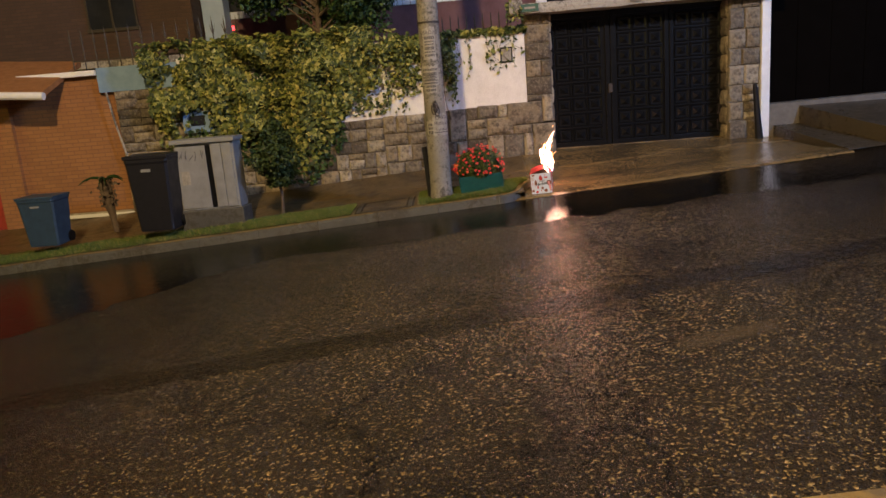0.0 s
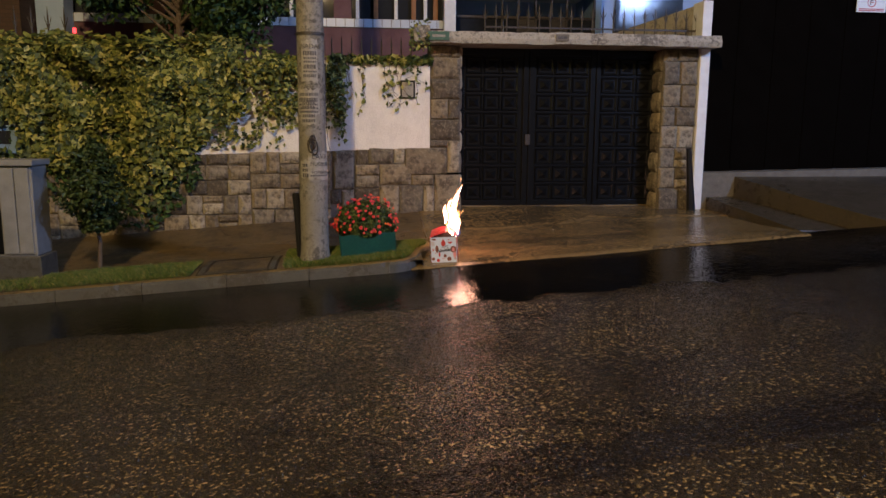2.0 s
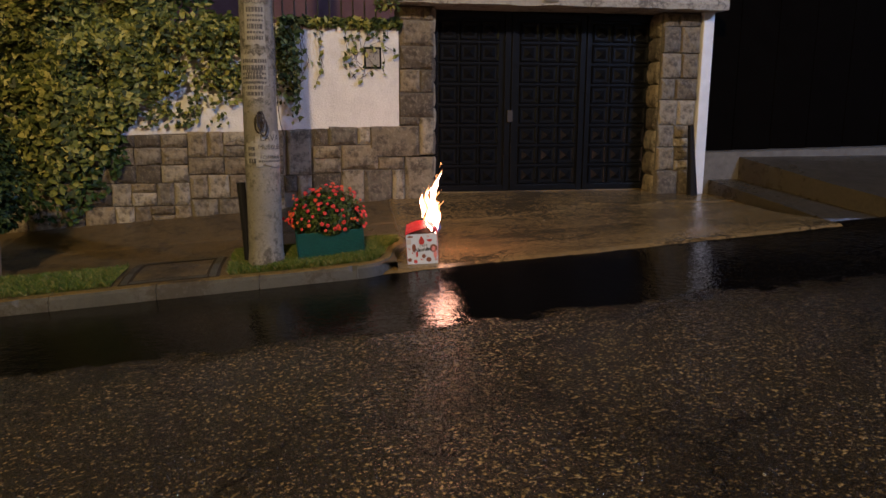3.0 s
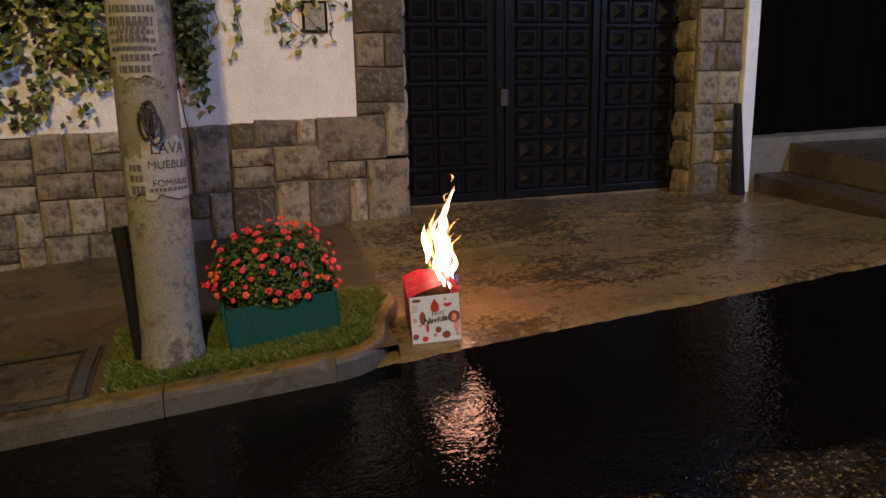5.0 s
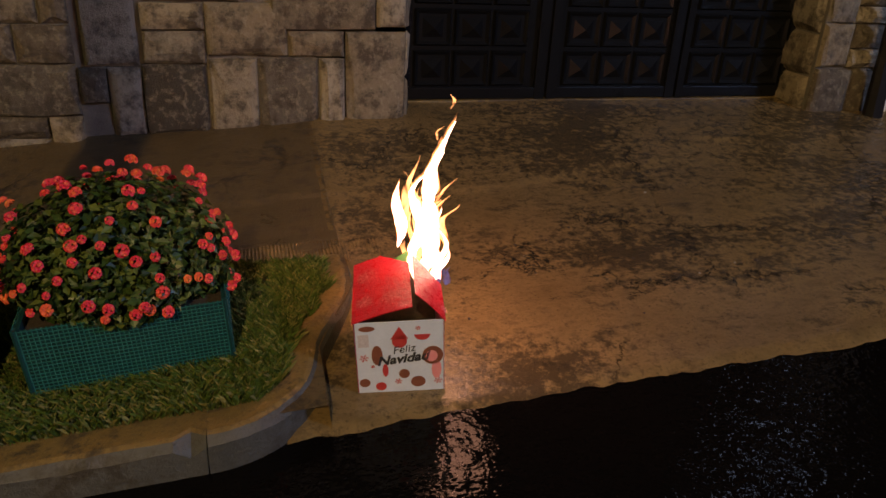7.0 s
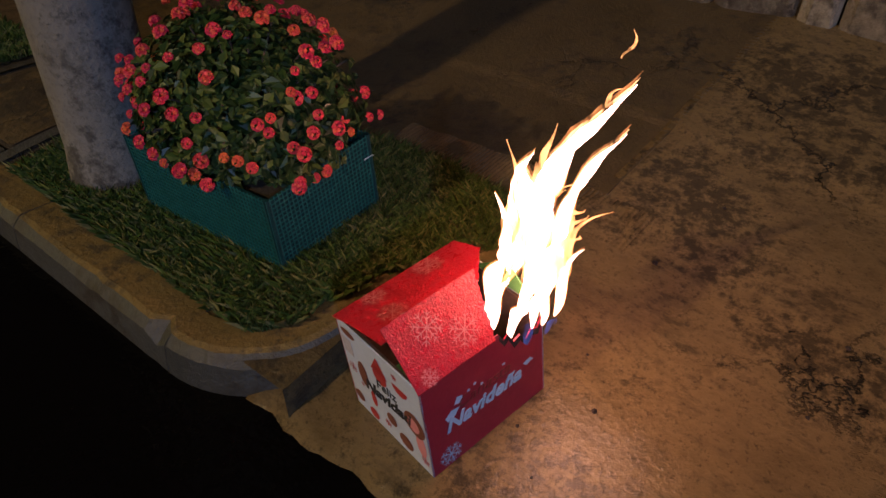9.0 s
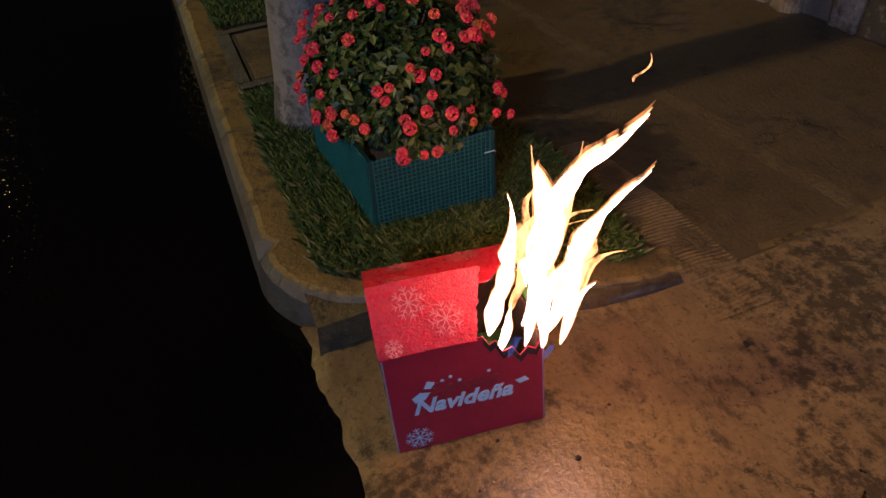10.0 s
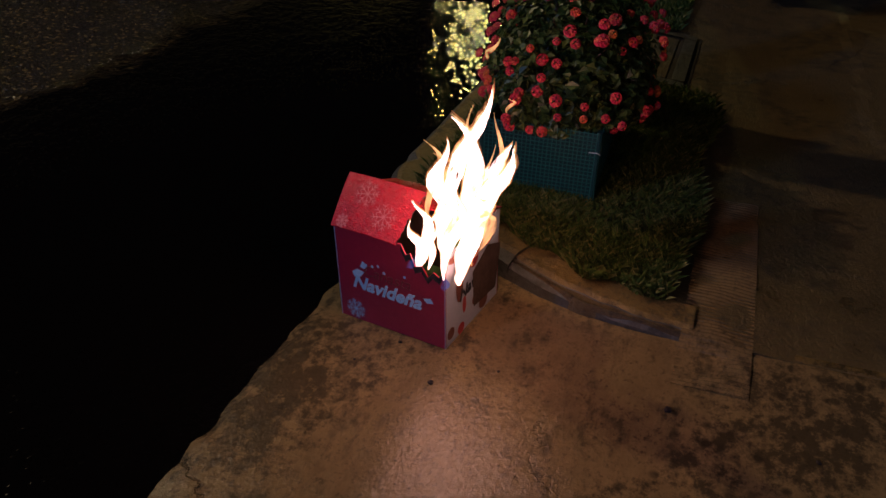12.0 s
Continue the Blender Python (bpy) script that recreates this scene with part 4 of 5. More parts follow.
CORES = (((0.07, 0.03, 0.30), (0.15, 0.10, 0.88), 0.058, 0.035, 1), ((0.02, 0.06, 0.36), (0.06, 0.06, 0.72), 0.050, 0.030, 2), ((0.09, 0.08, 0.27), (0.14, 0.17, 0.74), 0.050, 0.03, 3),
         ((-0.03, 0.09, 0.40), (0.00, 0.13, 0.64), 0.050, 0.02, 4), ((0.125, 0.01, 0.29), (0.12, 0.03, 0.50), 0.026, 0.02, 5), ((0.04, 0.0, 0.44), (0.03, -0.03, 0.62), 0.035, 0.02, 6),
         ((0.13, 0.10, 0.27), (0.15, 0.12, 0.46), 0.024, 0.02, 7), ((0.125, 0.055, 0.27), (0.10, 0.07, 0.56), 0.030, 0.025, 8),
         ((0.05, -0.045, 0.27), (0.06, -0.035, 0.47), 0.036, 0.02, 9), ((0.09, -0.035, 0.25), (0.115, -0.02, 0.44), 0.028, 0.02, 10), ((0.02, -0.02, 0.30), (0.02, 0.0, 0.50), 0.03, 0.02, 11))
for c in CORES:
    part("flame", tongue(*c), FIRE_CORE, FIRE, "white-hot flame", True)
    part("flame_halo", tongue(*c, 1.10), FIRE_HALO, FIRE, "yellow skin of flame", True)
    part("flame_rim", tongue(*c, 1.20), FIRE_SHELL, FIRE, "thin orange rim of flame", True)
rf = random.Random(12)
for k in range(12):
    a, d = rf.uniform(0, 6.28), rf.uniform(0.04, 0.09)
    bx, by = 0.07 + d * math.cos(a), 0.06 + d * math.sin(a)
    h = rf.uniform(0.10, 0.34)
    part("flame", tongue((bx, by, 0.34 + rf.uniform(-0.05, 0.2)), (bx + rf.uniform(-0.02, 0.07), by + rf.uniform(-0.02, 0.07), 0.46 + h), rf.uniform(0.018, 0.034), 0.03, 40 + k), FIRE_EDGE, FIRE, "orange flame lick", True)
for k, (x, y, z) in enumerate(((0.165, 0.125, 0.93), (0.13, 0.17, 0.80))):
    part("flame", tongue((x, y, z), (x + 0.015, y + 0.01, z + 0.05), 0.010, 0.01, 70 + k, 1.0, 10, 10), FIRE_EDGE, FIRE, "stray lick of flame", True)
for k, (y0, z0) in enumerate(((-0.035, 0.285), (0.06, 0.24))):
    part("flame", tongue((0.135, y0, z0), (0.15, y0 + 0.01, z0 + 0.07), 0.02, 0.006, 80 + k), FIRE_BLUE, FIRE, "blue flame foot", True)


# ---------------------------------------------------------------- lamp pole
def utility_pole():
    p = thing("utility_pole", "weathered grey concrete utility pole with torn posters", "pole", (-1.515, -2.40, 0.0))
    bm = bmesh.new()
    rings = []
    for i in range(46):
        z = -0.05 + 0.2 * i
        r0 = 0.172 - 0.0055 * z + (0.02 if z < 0.1 else 0)
        rings.append([bm.verts.new((r * math.cos(a), r * math.sin(a), z)) for a in (2 * math.pi * k / 28 for k in range(28))
                      for r in [r0 + 0.006 * noise.noise((3 * math.cos(a), 3 * math.sin(a), z * 2.2))]])
    for a, b in zip(rings, rings[1:]):
        for k in range(28):
            bm.faces.new((a[k], a[(k + 1) % 28], b[(k + 1) % 28], b[k]))
    bm.faces.new(rings[-1])
    part("shaft", bm, POLE, p, "", True)

    def wrap(a0, a1, z0, z1, off, material, name, parent, label="", ragged=0.0, seed=1):
        r = random.Random(seed)
        bm = bmesh.new()
        n = max(2, int((a1 - a0) / 8))
        cols = []
        for i in range(n + 1):
            a = radians(a0 + (a1 - a0) * i / n)
            lo, hi = z0 + r.uniform(0, ragged), z1 - r.uniform(0, ragged)
            ra = lambda z: 0.172 - 0.0055 * z + 0.008 + off
            cols.append([bm.verts.new((ra(z) * math.cos(a), ra(z) * math.sin(a), z)) for z in (lo, (lo + hi) / 2, hi)])
        for a, b in zip(cols, cols[1:]):
            for k in range(2):
                bm.faces.new((a[k], b[k], b[k + 1], a[k + 1]))
        return part(name, bm, material, parent, label)

    wrap(0, 360, 2.66, 2.69, 0.003, IRON, "steel_band", p, "rusty steel band")
    posters = ((-125, -60, 2.10, 2.62, 5), (-135, -70, 1.62, 1.98, 6), (-150, -55, 1.72, 2.06, 7), (-105, -15, 0.98, 1.34, 8), (-140, -100, 1.0, 1.24, 9))
    for a0, a1, z0, z1, s in posters:
        sheet_ = wrap(a0, a1, z0, z1, 0.002 + 0.001 * (s % 3), PAPER, "poster", p, "torn printed paper poster", 0.04, s)
        r = random.Random(s)
        z = z1 - 0.06 if s not in (5, 8) else (2.47 if s == 5 else 1.05)
        while z > z0 + 0.06:
            h = r.choice((0.02, 0.035, 0.045))
            b0 = a0 + 6 + r.uniform(0, 6)
            while b0 < a1 - 8:
                w = r.uniform(4, 9)
                wrap(b0, min(b0 + w, a1 - 5), z - h, z, 0.006, INK, "text_bar", sheet_, "", 0.0, s)
                b0 += w + 2.2
            z -= h + 0.022
    for word, size_, angle, z_ in (("USADAS", 0.075, -92, 2.50), ("LAVA", 0.085, -58, 1.235), ("MUEBLES", 0.062, -58, 1.155), ("FOMBRAS", 0.052, -56, 1.06)):
        ob_ = lettering("poster_lettering", word, size_, (0, 0, 0), INK, p, 0, 0)
        radius_ = 0.172 - 0.0055 * z_ + 0.0145
        for v in ob_.data.vertices:
            a = radians(angle) + v.co.x / radius_
            v.co = Vector((radius_ * math.cos(a), radius_ * math.sin(a), z_ + v.co.y))
        ob_.matrix_basis = Matrix()
    loops = bmesh.new()
    for k, (dx, dz) in enumerate(((-0.01, 0.0), (0.035, -0.03), (0.015, 0.03))):
        pts = [(0.0 + dx + 0.035 * math.sin(a), -0.19 - 0.012 * k, 1.40 + dz + 0.085 * math.cos(a)) for a in (2 * math.pi * i / 14 for i in range(15))]
        tube(pts, 0.008, 6, loops)
    tube([(0.0, -0.175, 1.50), (0.01, -0.20, 1.47), (0.0, -0.195, 1.42)], 0.022, 6, loops)
    part("cable_loop", loops, IRON, p, "coiled black cable end")
    part("thin_cable", tube([(0.17, -0.05, z) for z in (2.6, 2.0, 1.6)] + [(0.19, -0.06, 1.4), (0.24, -0.08, 1.22), (0.20, -0.09, 1.16)], 0.004, 5), IRON, p, "thin dangling wire")


utility_pole()
solid("stake", tube([(0, 0, -0.05), (-0.02, 0.0, 0.4), (-0.045, 0.01, 0.78)], 0.043, 12), BIN, "short black tube leaning beside the pole", "post", (-1.69, -2.38, 0.04))
solid("stake", tube([(0, 0, -0.1), (-0.06, -0.02, 0.45), (-0.11, -0.03, 0.92)], [0.075, 0.055, 0.04], 8), BIN, "black rubber post leaning on the stone pillar", "post", (4.36, -0.14, 0.40))


# ---------------------------------------------------------------- planter with flowers
def planter():
    p = thing("planter", "teal rectangular planter wrapped in green plastic mesh", "planter", (-0.87, -2.255, 0.045), 3.0)
    p.matrix_basis = pose(-0.87, -2.255, 0.045, 4.0, -3.5, 3.0)
    w, d, h = 0.33, 0.205, 0.285
    for x0, x1, y0, y1 in ((-w, w, -d, -d + 0.012), (-w, w, d - 0.012, d), (-w, -w + 0.012, -d + 0.012, d - 0.012), (w - 0.012, w, -d + 0.012, d - 0.012)):
        part("side", box(x0, x1, y0, y1, 0, h), TEAL, p)
    part("soil", box(-w + 0.012, w - 0.012, -d + 0.012, d - 0.012, 0.0, h - 0.03), SOIL, p, "dark soil")
    wire = bmesh.new()
    g, t, o = 0.0145, 0.0014, 0.006
    for side_ in range(4):
        along = w if side_ % 2 == 0 else d
        m = pose(0, 0, 0, 0, 0, 90 * side_) @ Matrix.Translation((0, -(d if side_ % 2 == 0 else w) - o, 0))
        n0 = len(wire.verts)
        count = int(2 * along / g)
        for i in range(count + 1):
            x = -along - o + (2 * along + 2 * o) * i / count
            box(x - t, x + t, -t, t, 0.0, h + 0.012, 0, wire)
        for k in range(int(h / g) + 2):
            z = k * g
            box(-along - o, along + o, -t * 0.8, t * 0.8, z - t, z + t, 0, wire)
        wire.verts.ensure_lookup_table()
        for v in wire.verts[n0:]:
            v.co = m @ v.co
    part("wire_mesh", wire, MESHGREEN, p, "green plastic garden mesh")
    part("wire_tie", tube([(w + 0.008, d - 0.03, 0.22), (w + 0.016, d, 0.225), (w + 0.008, d + 0.01, 0.215)], 0.0022, 5), WHITE, p, "pale wire tie")
    for sx, sy in ((1, 1), (1, -1), (-1, -1), (-1, 1)):
        part("corner_post", tube([(sx * w, sy * d, 0), (sx * w, sy * d, h + 0.01)], 0.010, 8), TEAL, p)


planter()
PETALS = Nodes("lantana_petals")
PETALS.set(Roughness=0.5)
FLOWER = PETALS.done(PETALS.mix(0.4, PETALS.ramp(PETALS.random(), (0.0, (0.66, 0.016, 0.06)), (0.5, (0.74, 0.03, 0.07)), (0.75, (0.76, 0.09, 0.035)), (1.0, (0.78, 0.25, 0.02))),
                                PETALS.ramp(PETALS.island(), (0.0, (0.48, 0.010, 0.06)), (0.6, (0.68, 0.05, 0.07)), (1.0, (0.78, 0.30, 0.045)))))


def flower_mesh(seed):
    r = random.Random(seed)
    verts, faces = [], []
    for k in range(26):
        f = (k + 0.5) / 26
        a = 2.4 * k
        z = 1 - 0.95 * f
        n = Vector((math.cos(a) * math.sqrt(1 - z * z), math.sin(a) * math.sqrt(1 - z * z), z * 0.75)).normalized()
        u = n.cross(Vector((0.1, 0.2, 1))).normalized()
        v = n.cross(u)
        c, s = n * 0.020, 0.0062 * r.uniform(0.8, 1.2)
        i = len(verts)
        verts.append(c - n * 0.003)
        for j in range(5):
            b = 2 * math.pi * j / 5
            verts.append(c + s * 1.25 * (math.cos(b) * u + math.sin(b) * v) + n * 0.002 * r.random())
        faces += [(i, i + 1 + j, i + 1 + (j + 1) % 5) for j in range(5)]
    return from_lists("flower_head", verts, faces, FLOWER)


def lantana():
    p = thing("lantana_bush", "lantana bush with red and orange flower heads in the planter", "plant", (-0.90, -2.245, 0.30))
    r = random.Random(21)

    def shell(lo):
        while True:
            d = Vector((r.gauss(0, 1), r.gauss(0, 1), r.gauss(0, 1))).normalized()
            if d.z > lo:
                k = 1 + 0.16 * noise.noise(d * 2.6 + Vector((4, 1, 7)))
                return d, Vector((d.x * 0.385 * k, d.y * 0.315 * k, 0.13 + d.z * 0.30 * k if d.z > 0 else 0.13 + d.z * 0.22))
    spots = []
    for _ in range(9500):
        d, q_ = shell(-0.75)
        spots.append((q_ * r.uniform(0.62, 1.0), d + Vector((0, 0, 0.6))))
    leaves("leaves", spots, 0.0185, LANTANA, p, r, "dark green crinkled leaves")
    stems = bmesh.new()
    for _ in range(46):
        d, q_ = shell(-0.1)
        tube([(q_.x * 0.15, q_.y * 0.15, -0.05), q_ * 0.55 + Vector((0, 0, 0.03)), q_ * 0.97], [0.006, 0.004, 0.0025], 5, stems)
    tagged(part("stems", stems, BARK, p), kind="stuff")
    kinds = [flower_mesh(s) for s in (1, 2, 3)]
    n, placed = 0, []
    while n < 132:
        d, q_ = shell(-0.45)
        c = q_ * r.uniform(0.98, 1.10)
        if any((c - o).length < 0.034 for o in placed):
            continue
        if placed and r.random() < 0.45:
            o = r.choice(placed)
            if (c - o).length > 0.16:
                continue
        placed.append(c)
        ob = new("flower_head", kinds[n % 3])
        ob.parent = p
        ob.matrix_basis = Matrix.LocRotScale(c, (d + Vector((0, 0, 0.35))).to_track_quat("Z", "Y"), Vector((1, 1, 1)) * r.uniform(0.6, 1.05))
        n += 1


lantana()


# ---------------------------------------------------------------- grass
def turf(name, inside, x0, x1, y0, y1, count, tall, seed, label):
    r = random.Random(seed)
    verts, faces = [], []
    while len(faces) < count:
        x, y = r.uniform(x0, x1), r.uniform(y0, y1)
        if not inside(x, y):
            continue
        patch = 0.65 + 0.6 * noise.noise((x * 4, y * 4, 5))
        if r.random() > patch + 0.45:
            continue
        z = walk_z(x, y) + 0.008
        h = tall * r.uniform(0.4, 1.15) * (0.7 + 0.6 * patch)
        a = r.uniform(0, 6.28)
        dx, dy = math.cos(a), math.sin(a)
        lean = r.uniform(0.15, 0.9) * h
        b = r.uniform(0, 6.28)
        i = len(verts)
        w = 0.0017
        verts += [(x - dx * w, y - dy * w, z), (x + dx * w, y + dy * w, z), (x + math.cos(b) * lean * 0.4 - dx * w * 0.7, y + math.sin(b) * lean * 0.4 - dy * w * 0.7, z + h * 0.6),
                  (x + math.cos(b) * lean, y + math.sin(b) * lean, z + h * 0.9)]
        faces += [(i, i + 1, i + 2), (i + 1, i + 3, i + 2)]
    return tagged(new(name, from_lists(name, verts, faces, GRASS)), label, "grass", kind="stuff")


def island(x, y):
    right_ = min(-0.13, pavement_edge(y) - 0.11 + 0.02 * math.sin(y * 31))
    if x > -0.62 and y < -2.3 and math.hypot(x + 0.66, y + 2.36) > 0.36:
        return False
    if (x + 1.485) ** 2 + (y + 2.4) ** 2 < 0.032 or (abs(x + 0.87) < 0.33 and abs(y + 2.255) < 0.2):
        return False
    return -1.86 < x < right_ and -2.66 < y < -1.68 + 0.03 * math.sin(x * 7)


turf("grass_island", island, -1.9, 0.1, -2.7, -1.2, 120000, 0.058, 31, "lush wet grass round the pole and planter")
turf("grass_strip", lambda x, y: True, -4.6, -2.95, -2.66, -1.95, 26000, 0.055, 32, "short grass strip beside the kerb")
turf("grass_verge", lambda x, y: True, -9.5, -4.6, -2.66, -2.0, 30000, 0.06, 33, "uneven grass strip beside the kerb")
bedding = lambda name, x0, x1, y0, y1, fn: solid(name, sheet(steps(x0, x1, 24), steps(y0, y1, 12), fn), SOIL, "dark wet soil under the grass", "soil", kind="structure")
bedding("soil_bed", -9.5, -2.95, -2.66, -1.97, lambda x, y: walk_z(x, y) + 0.006)
bedding("soil_bed_island", -1.86, -0.36, -2.62, -1.68, lambda x, y: walk_z(x, y) + 0.006)

manhole = thing("utility_cover", "rectangular concrete utility cover set in the pavement", "manhole cover")
part("gap", sheet(steps(-2.90, -1.96, 6), steps(-2.70, -1.82, 6), lambda x, y: walk_z(x, y) + 0.006), SOIL, manhole, "dark dirt-filled joint")
part("slab", sheet(steps(-2.775, -2.085, 6), steps(-2.575, -1.945, 6), lambda x, y: walk_z(x, y) + 0.012), PAVE, manhole)
for a, b, c, d in ((-2.88, -2.80, -2.68, -1.84), (-2.06, -1.98, -2.68, -1.84), (-2.80, -2.06, -2.68, -2.60), (-2.80, -2.06, -1.92, -1.84)):
    part("frame_edge", sheet(steps(a + 0.006, b - 0.006, 4), steps(c + 0.006, d - 0.006, 6), lambda x, y: walk_z(x, y) + 0.02), KERB, manhole)
part("lifting_eye", sheet(steps(-2.47, -2.40, 2), steps(-2.28, -2.22, 2), lambda x, y: walk_z(x, y) + 0.016), IRON, manhole)


# ---------------------------------------------------------------- ivy on the wall
def ivy():
    p = thing("ivy_hedge", "thick yellow-green ivy hanging over the garden wall", "hedge")
    r = random.Random(17)
    keys = ((-6.8, 1.0), (-5.9, 0.75), (-5.4, 1.0), (-4.7, 0.55), (-4.0, 0.35), (-3.7, 0.7), (-3.3, 1.25), (-3.0, 1.65), (-2.6, 1.82), (-2.2, 1.82), (-1.6, 1.88), (-1.1, 2.3))

    def low(x):
        for (a, za), (b, zb) in zip(keys, keys[1:]):
            if x <= b:
                return za + (zb - za) * max(0, x - a) / (b - a)
        return 2.3
    spots, deep = [], []
    while len(spots) < 10600:
        x = r.uniform(-6.85, -1.15)
        top = wall_top(x) + 0.10 + 0.22 * min(1, max(0, (-1.9 - x) / 0.7)) + 0.07 * noise.noise((x * 3, 0, 0))
        z = low(x) - 0.25 * abs(noise.noise((x * 4, 2, 0))) + (top - low(x)) * r.random() ** 0.75
        lump = noise.noise((x * 2.1, z * 2.1, 9))
        dense = 1.0 if x < -2.95 else max(0.14, 1.0 - (x + 2.95) / 0.5)
        f = (z - low(x)) / (top - low(x))
        if r.random() > dense * (0.40 + 0.75 * f) * (0.80 + 1.3 * lump):
            continue
        if -6.42 < x < -5.82 and 1.15 < z < 1.66 and r.random() < 0.95:
            continue
        out = (0.10 + 0.42 * min(1, max(0, (-2.2 - x) / 0.8)) * (0.35 + 0.65 * f)) * (0.72 + 0.95 * lump)
        y = -out * (0.55 + 0.45 * r.random() ** 0.5) if f < 0.93 else r.uniform(-out, 0.32)
        spots.append(((x, y, z), (0.1, -1.0, 0.45 + (1.2 if f > 0.9 else 0))))
    while len(spots) < 11500:
        x = r.uniform(-1.4, 0.16)
        spots.append(((x, r.uniform(-0.07, 0.2), wall_top(x) + 0.02 + r.uniform(-0.06, 0.05) + 0.03 * noise.noise((x * 8, 0, 0))), (0, -0.8, 0.8)))
    leaves("leaves", spots, 0.056, IVY, p, r, "yellow-green ivy leaves", 0.15)
    # shade deep in the hedge is coloured in: these leaves take the darker BUSH green
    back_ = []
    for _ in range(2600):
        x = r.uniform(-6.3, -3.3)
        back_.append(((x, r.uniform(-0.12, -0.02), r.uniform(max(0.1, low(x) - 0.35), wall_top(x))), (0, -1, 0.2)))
    leaves("inner_leaves", back_, 0.05, BUSH, p, r, "inner leaves coloured darker for shade")
    vines = bmesh.new()
    hang = []
    for k in range(44):
        x = r.uniform(-6.2, -0.2) if k < 24 else r.uniform(-2.2, 0.1)
        z0 = wall_top(x)
        drop = r.uniform(0.3, 1.3) if k < 24 else r.uniform(0.2, 0.75) * (1.0 if x < -1.3 or x > -0.7 else 1.5)
        pts = [(x + 0.035 * noise.noise((k * 1.37, i * 0.5, 0.3)) * i, -0.03 - 0.02 * abs(noise.noise((k, i, 4))), z0 - drop * i / 7) for i in range(8)]
        tube(pts, 0.0035, 4, vines)
        if x > -2.4:
            hang += [((q_[0] + r.uniform(-0.03, 0.03), q_[1] - 0.02, q_[2] + r.uniform(-0.05, 0.05)), (0, -1, 0.3)) for q_ in pts[1:] for _ in range(3 if x < -1.25 else 1)]
    n0 = len(hang)
    while len(hang) < n0 + 1900:
        x, z = r.uniform(-3.6, -1.15), r.uniform(1.3, 2.55)
        if r.random() < (0.26 + max(0.0, z - 1.45)) * (0.6 + 1.7 * noise.noise((x * 3.6, z * 1.8, 5))):
            hang.append(((x, -r.uniform(0.03, 0.10 + 0.32 * max(0.0, z - 1.5)), z), (0.1, -1, 0.35)))
    tagged(part("vines", vines, BARK, p, "thin bare ivy stems"), kind="stuff")
    leaves("hanging_leaves", hang, 0.040, IVY, p, r, "sparse hanging ivy leaves")


ivy()

plaque = thing("wall_plaque", "small black framed tile plaque on the white wall", "plaque", (-0.325, -0.022, 2.05))
part("frame", box(0, 0.225, 0, 0.02, 0, 0.275, 0.004), BLACK, plaque)
part("tile", box(0.025, 0.20, -0.004, 0.0, 0.025, 0.25, 0), PAPER, plaque, "pale tile with dark linework")
r9 = random.Random(9)
lines = bmesh.new()
for k in range(16):
    x, z = r9.uniform(0.05, 0.17), r9.uniform(0.05, 0.21)
    box(x, x + r9.choice((0.006, 0.03)), -0.006, -0.004, z, z + r9.choice((0.006, 0.03)), 0, lines)
part("linework", lines, INK, plaque)
number = thing("street_plate", "small green metal street plate on the lintel", "sign", (0.07, -0.345, 2.885))
part("plate", box(0, 0.31, -0.008, 0.006, 0, 0.125, 0.002), simple("green_plate", (0.02, 0.07, 0.05), (0.04, 0.11, 0.08), 0.5, 20, 0.0005), number)
part("number_bar", box(0.06, 0.25, -0.0105, -0.008, 0.045, 0.08, 0), PAPER, number)
tag2 = thing("number_tile", "small dark tile set in the lintel", "sign", (1.99, -0.348, 2.905))
part("tile", box(0, 0.20, -0.004, 0.012, 0, 0.10, 0.002), MORTAR, tag2)
part("number_bar", box(0.03, 0.17, -0.0065, -0.004, 0.03, 0.07, 0), INK, tag2)
cap = solid("pillar_cap", box(-0.14, 0.10, -0.34, 0.3, 2.865, 3.10, 0.02), LINTEL, "mossy concrete block at the end of the lintel", "block")
moss = thing("ivy_tuft", "small tuft of ivy on the lintel end", "plant")
leaves("leaves", [((r9.uniform(-0.2, 0.1), r9.uniform(-0.42, -0.25), r9.uniform(2.72, 3.16)), (0, -1, 0.6)) for _ in range(120)], 0.03, IVY, moss, r9)
meter = thing("meter_box", "pale blue meter box with a dark window", "meter box", (-6.36, -0.10, 1.22))
part("case", box(0, 0.52, 0, 0.18, 0, 0.40, 0.012), BLUE, meter)
part("window", box(0.15, 0.43, -0.008, 0.0, 0.13, 0.32, 0.003), GLASS, meter)


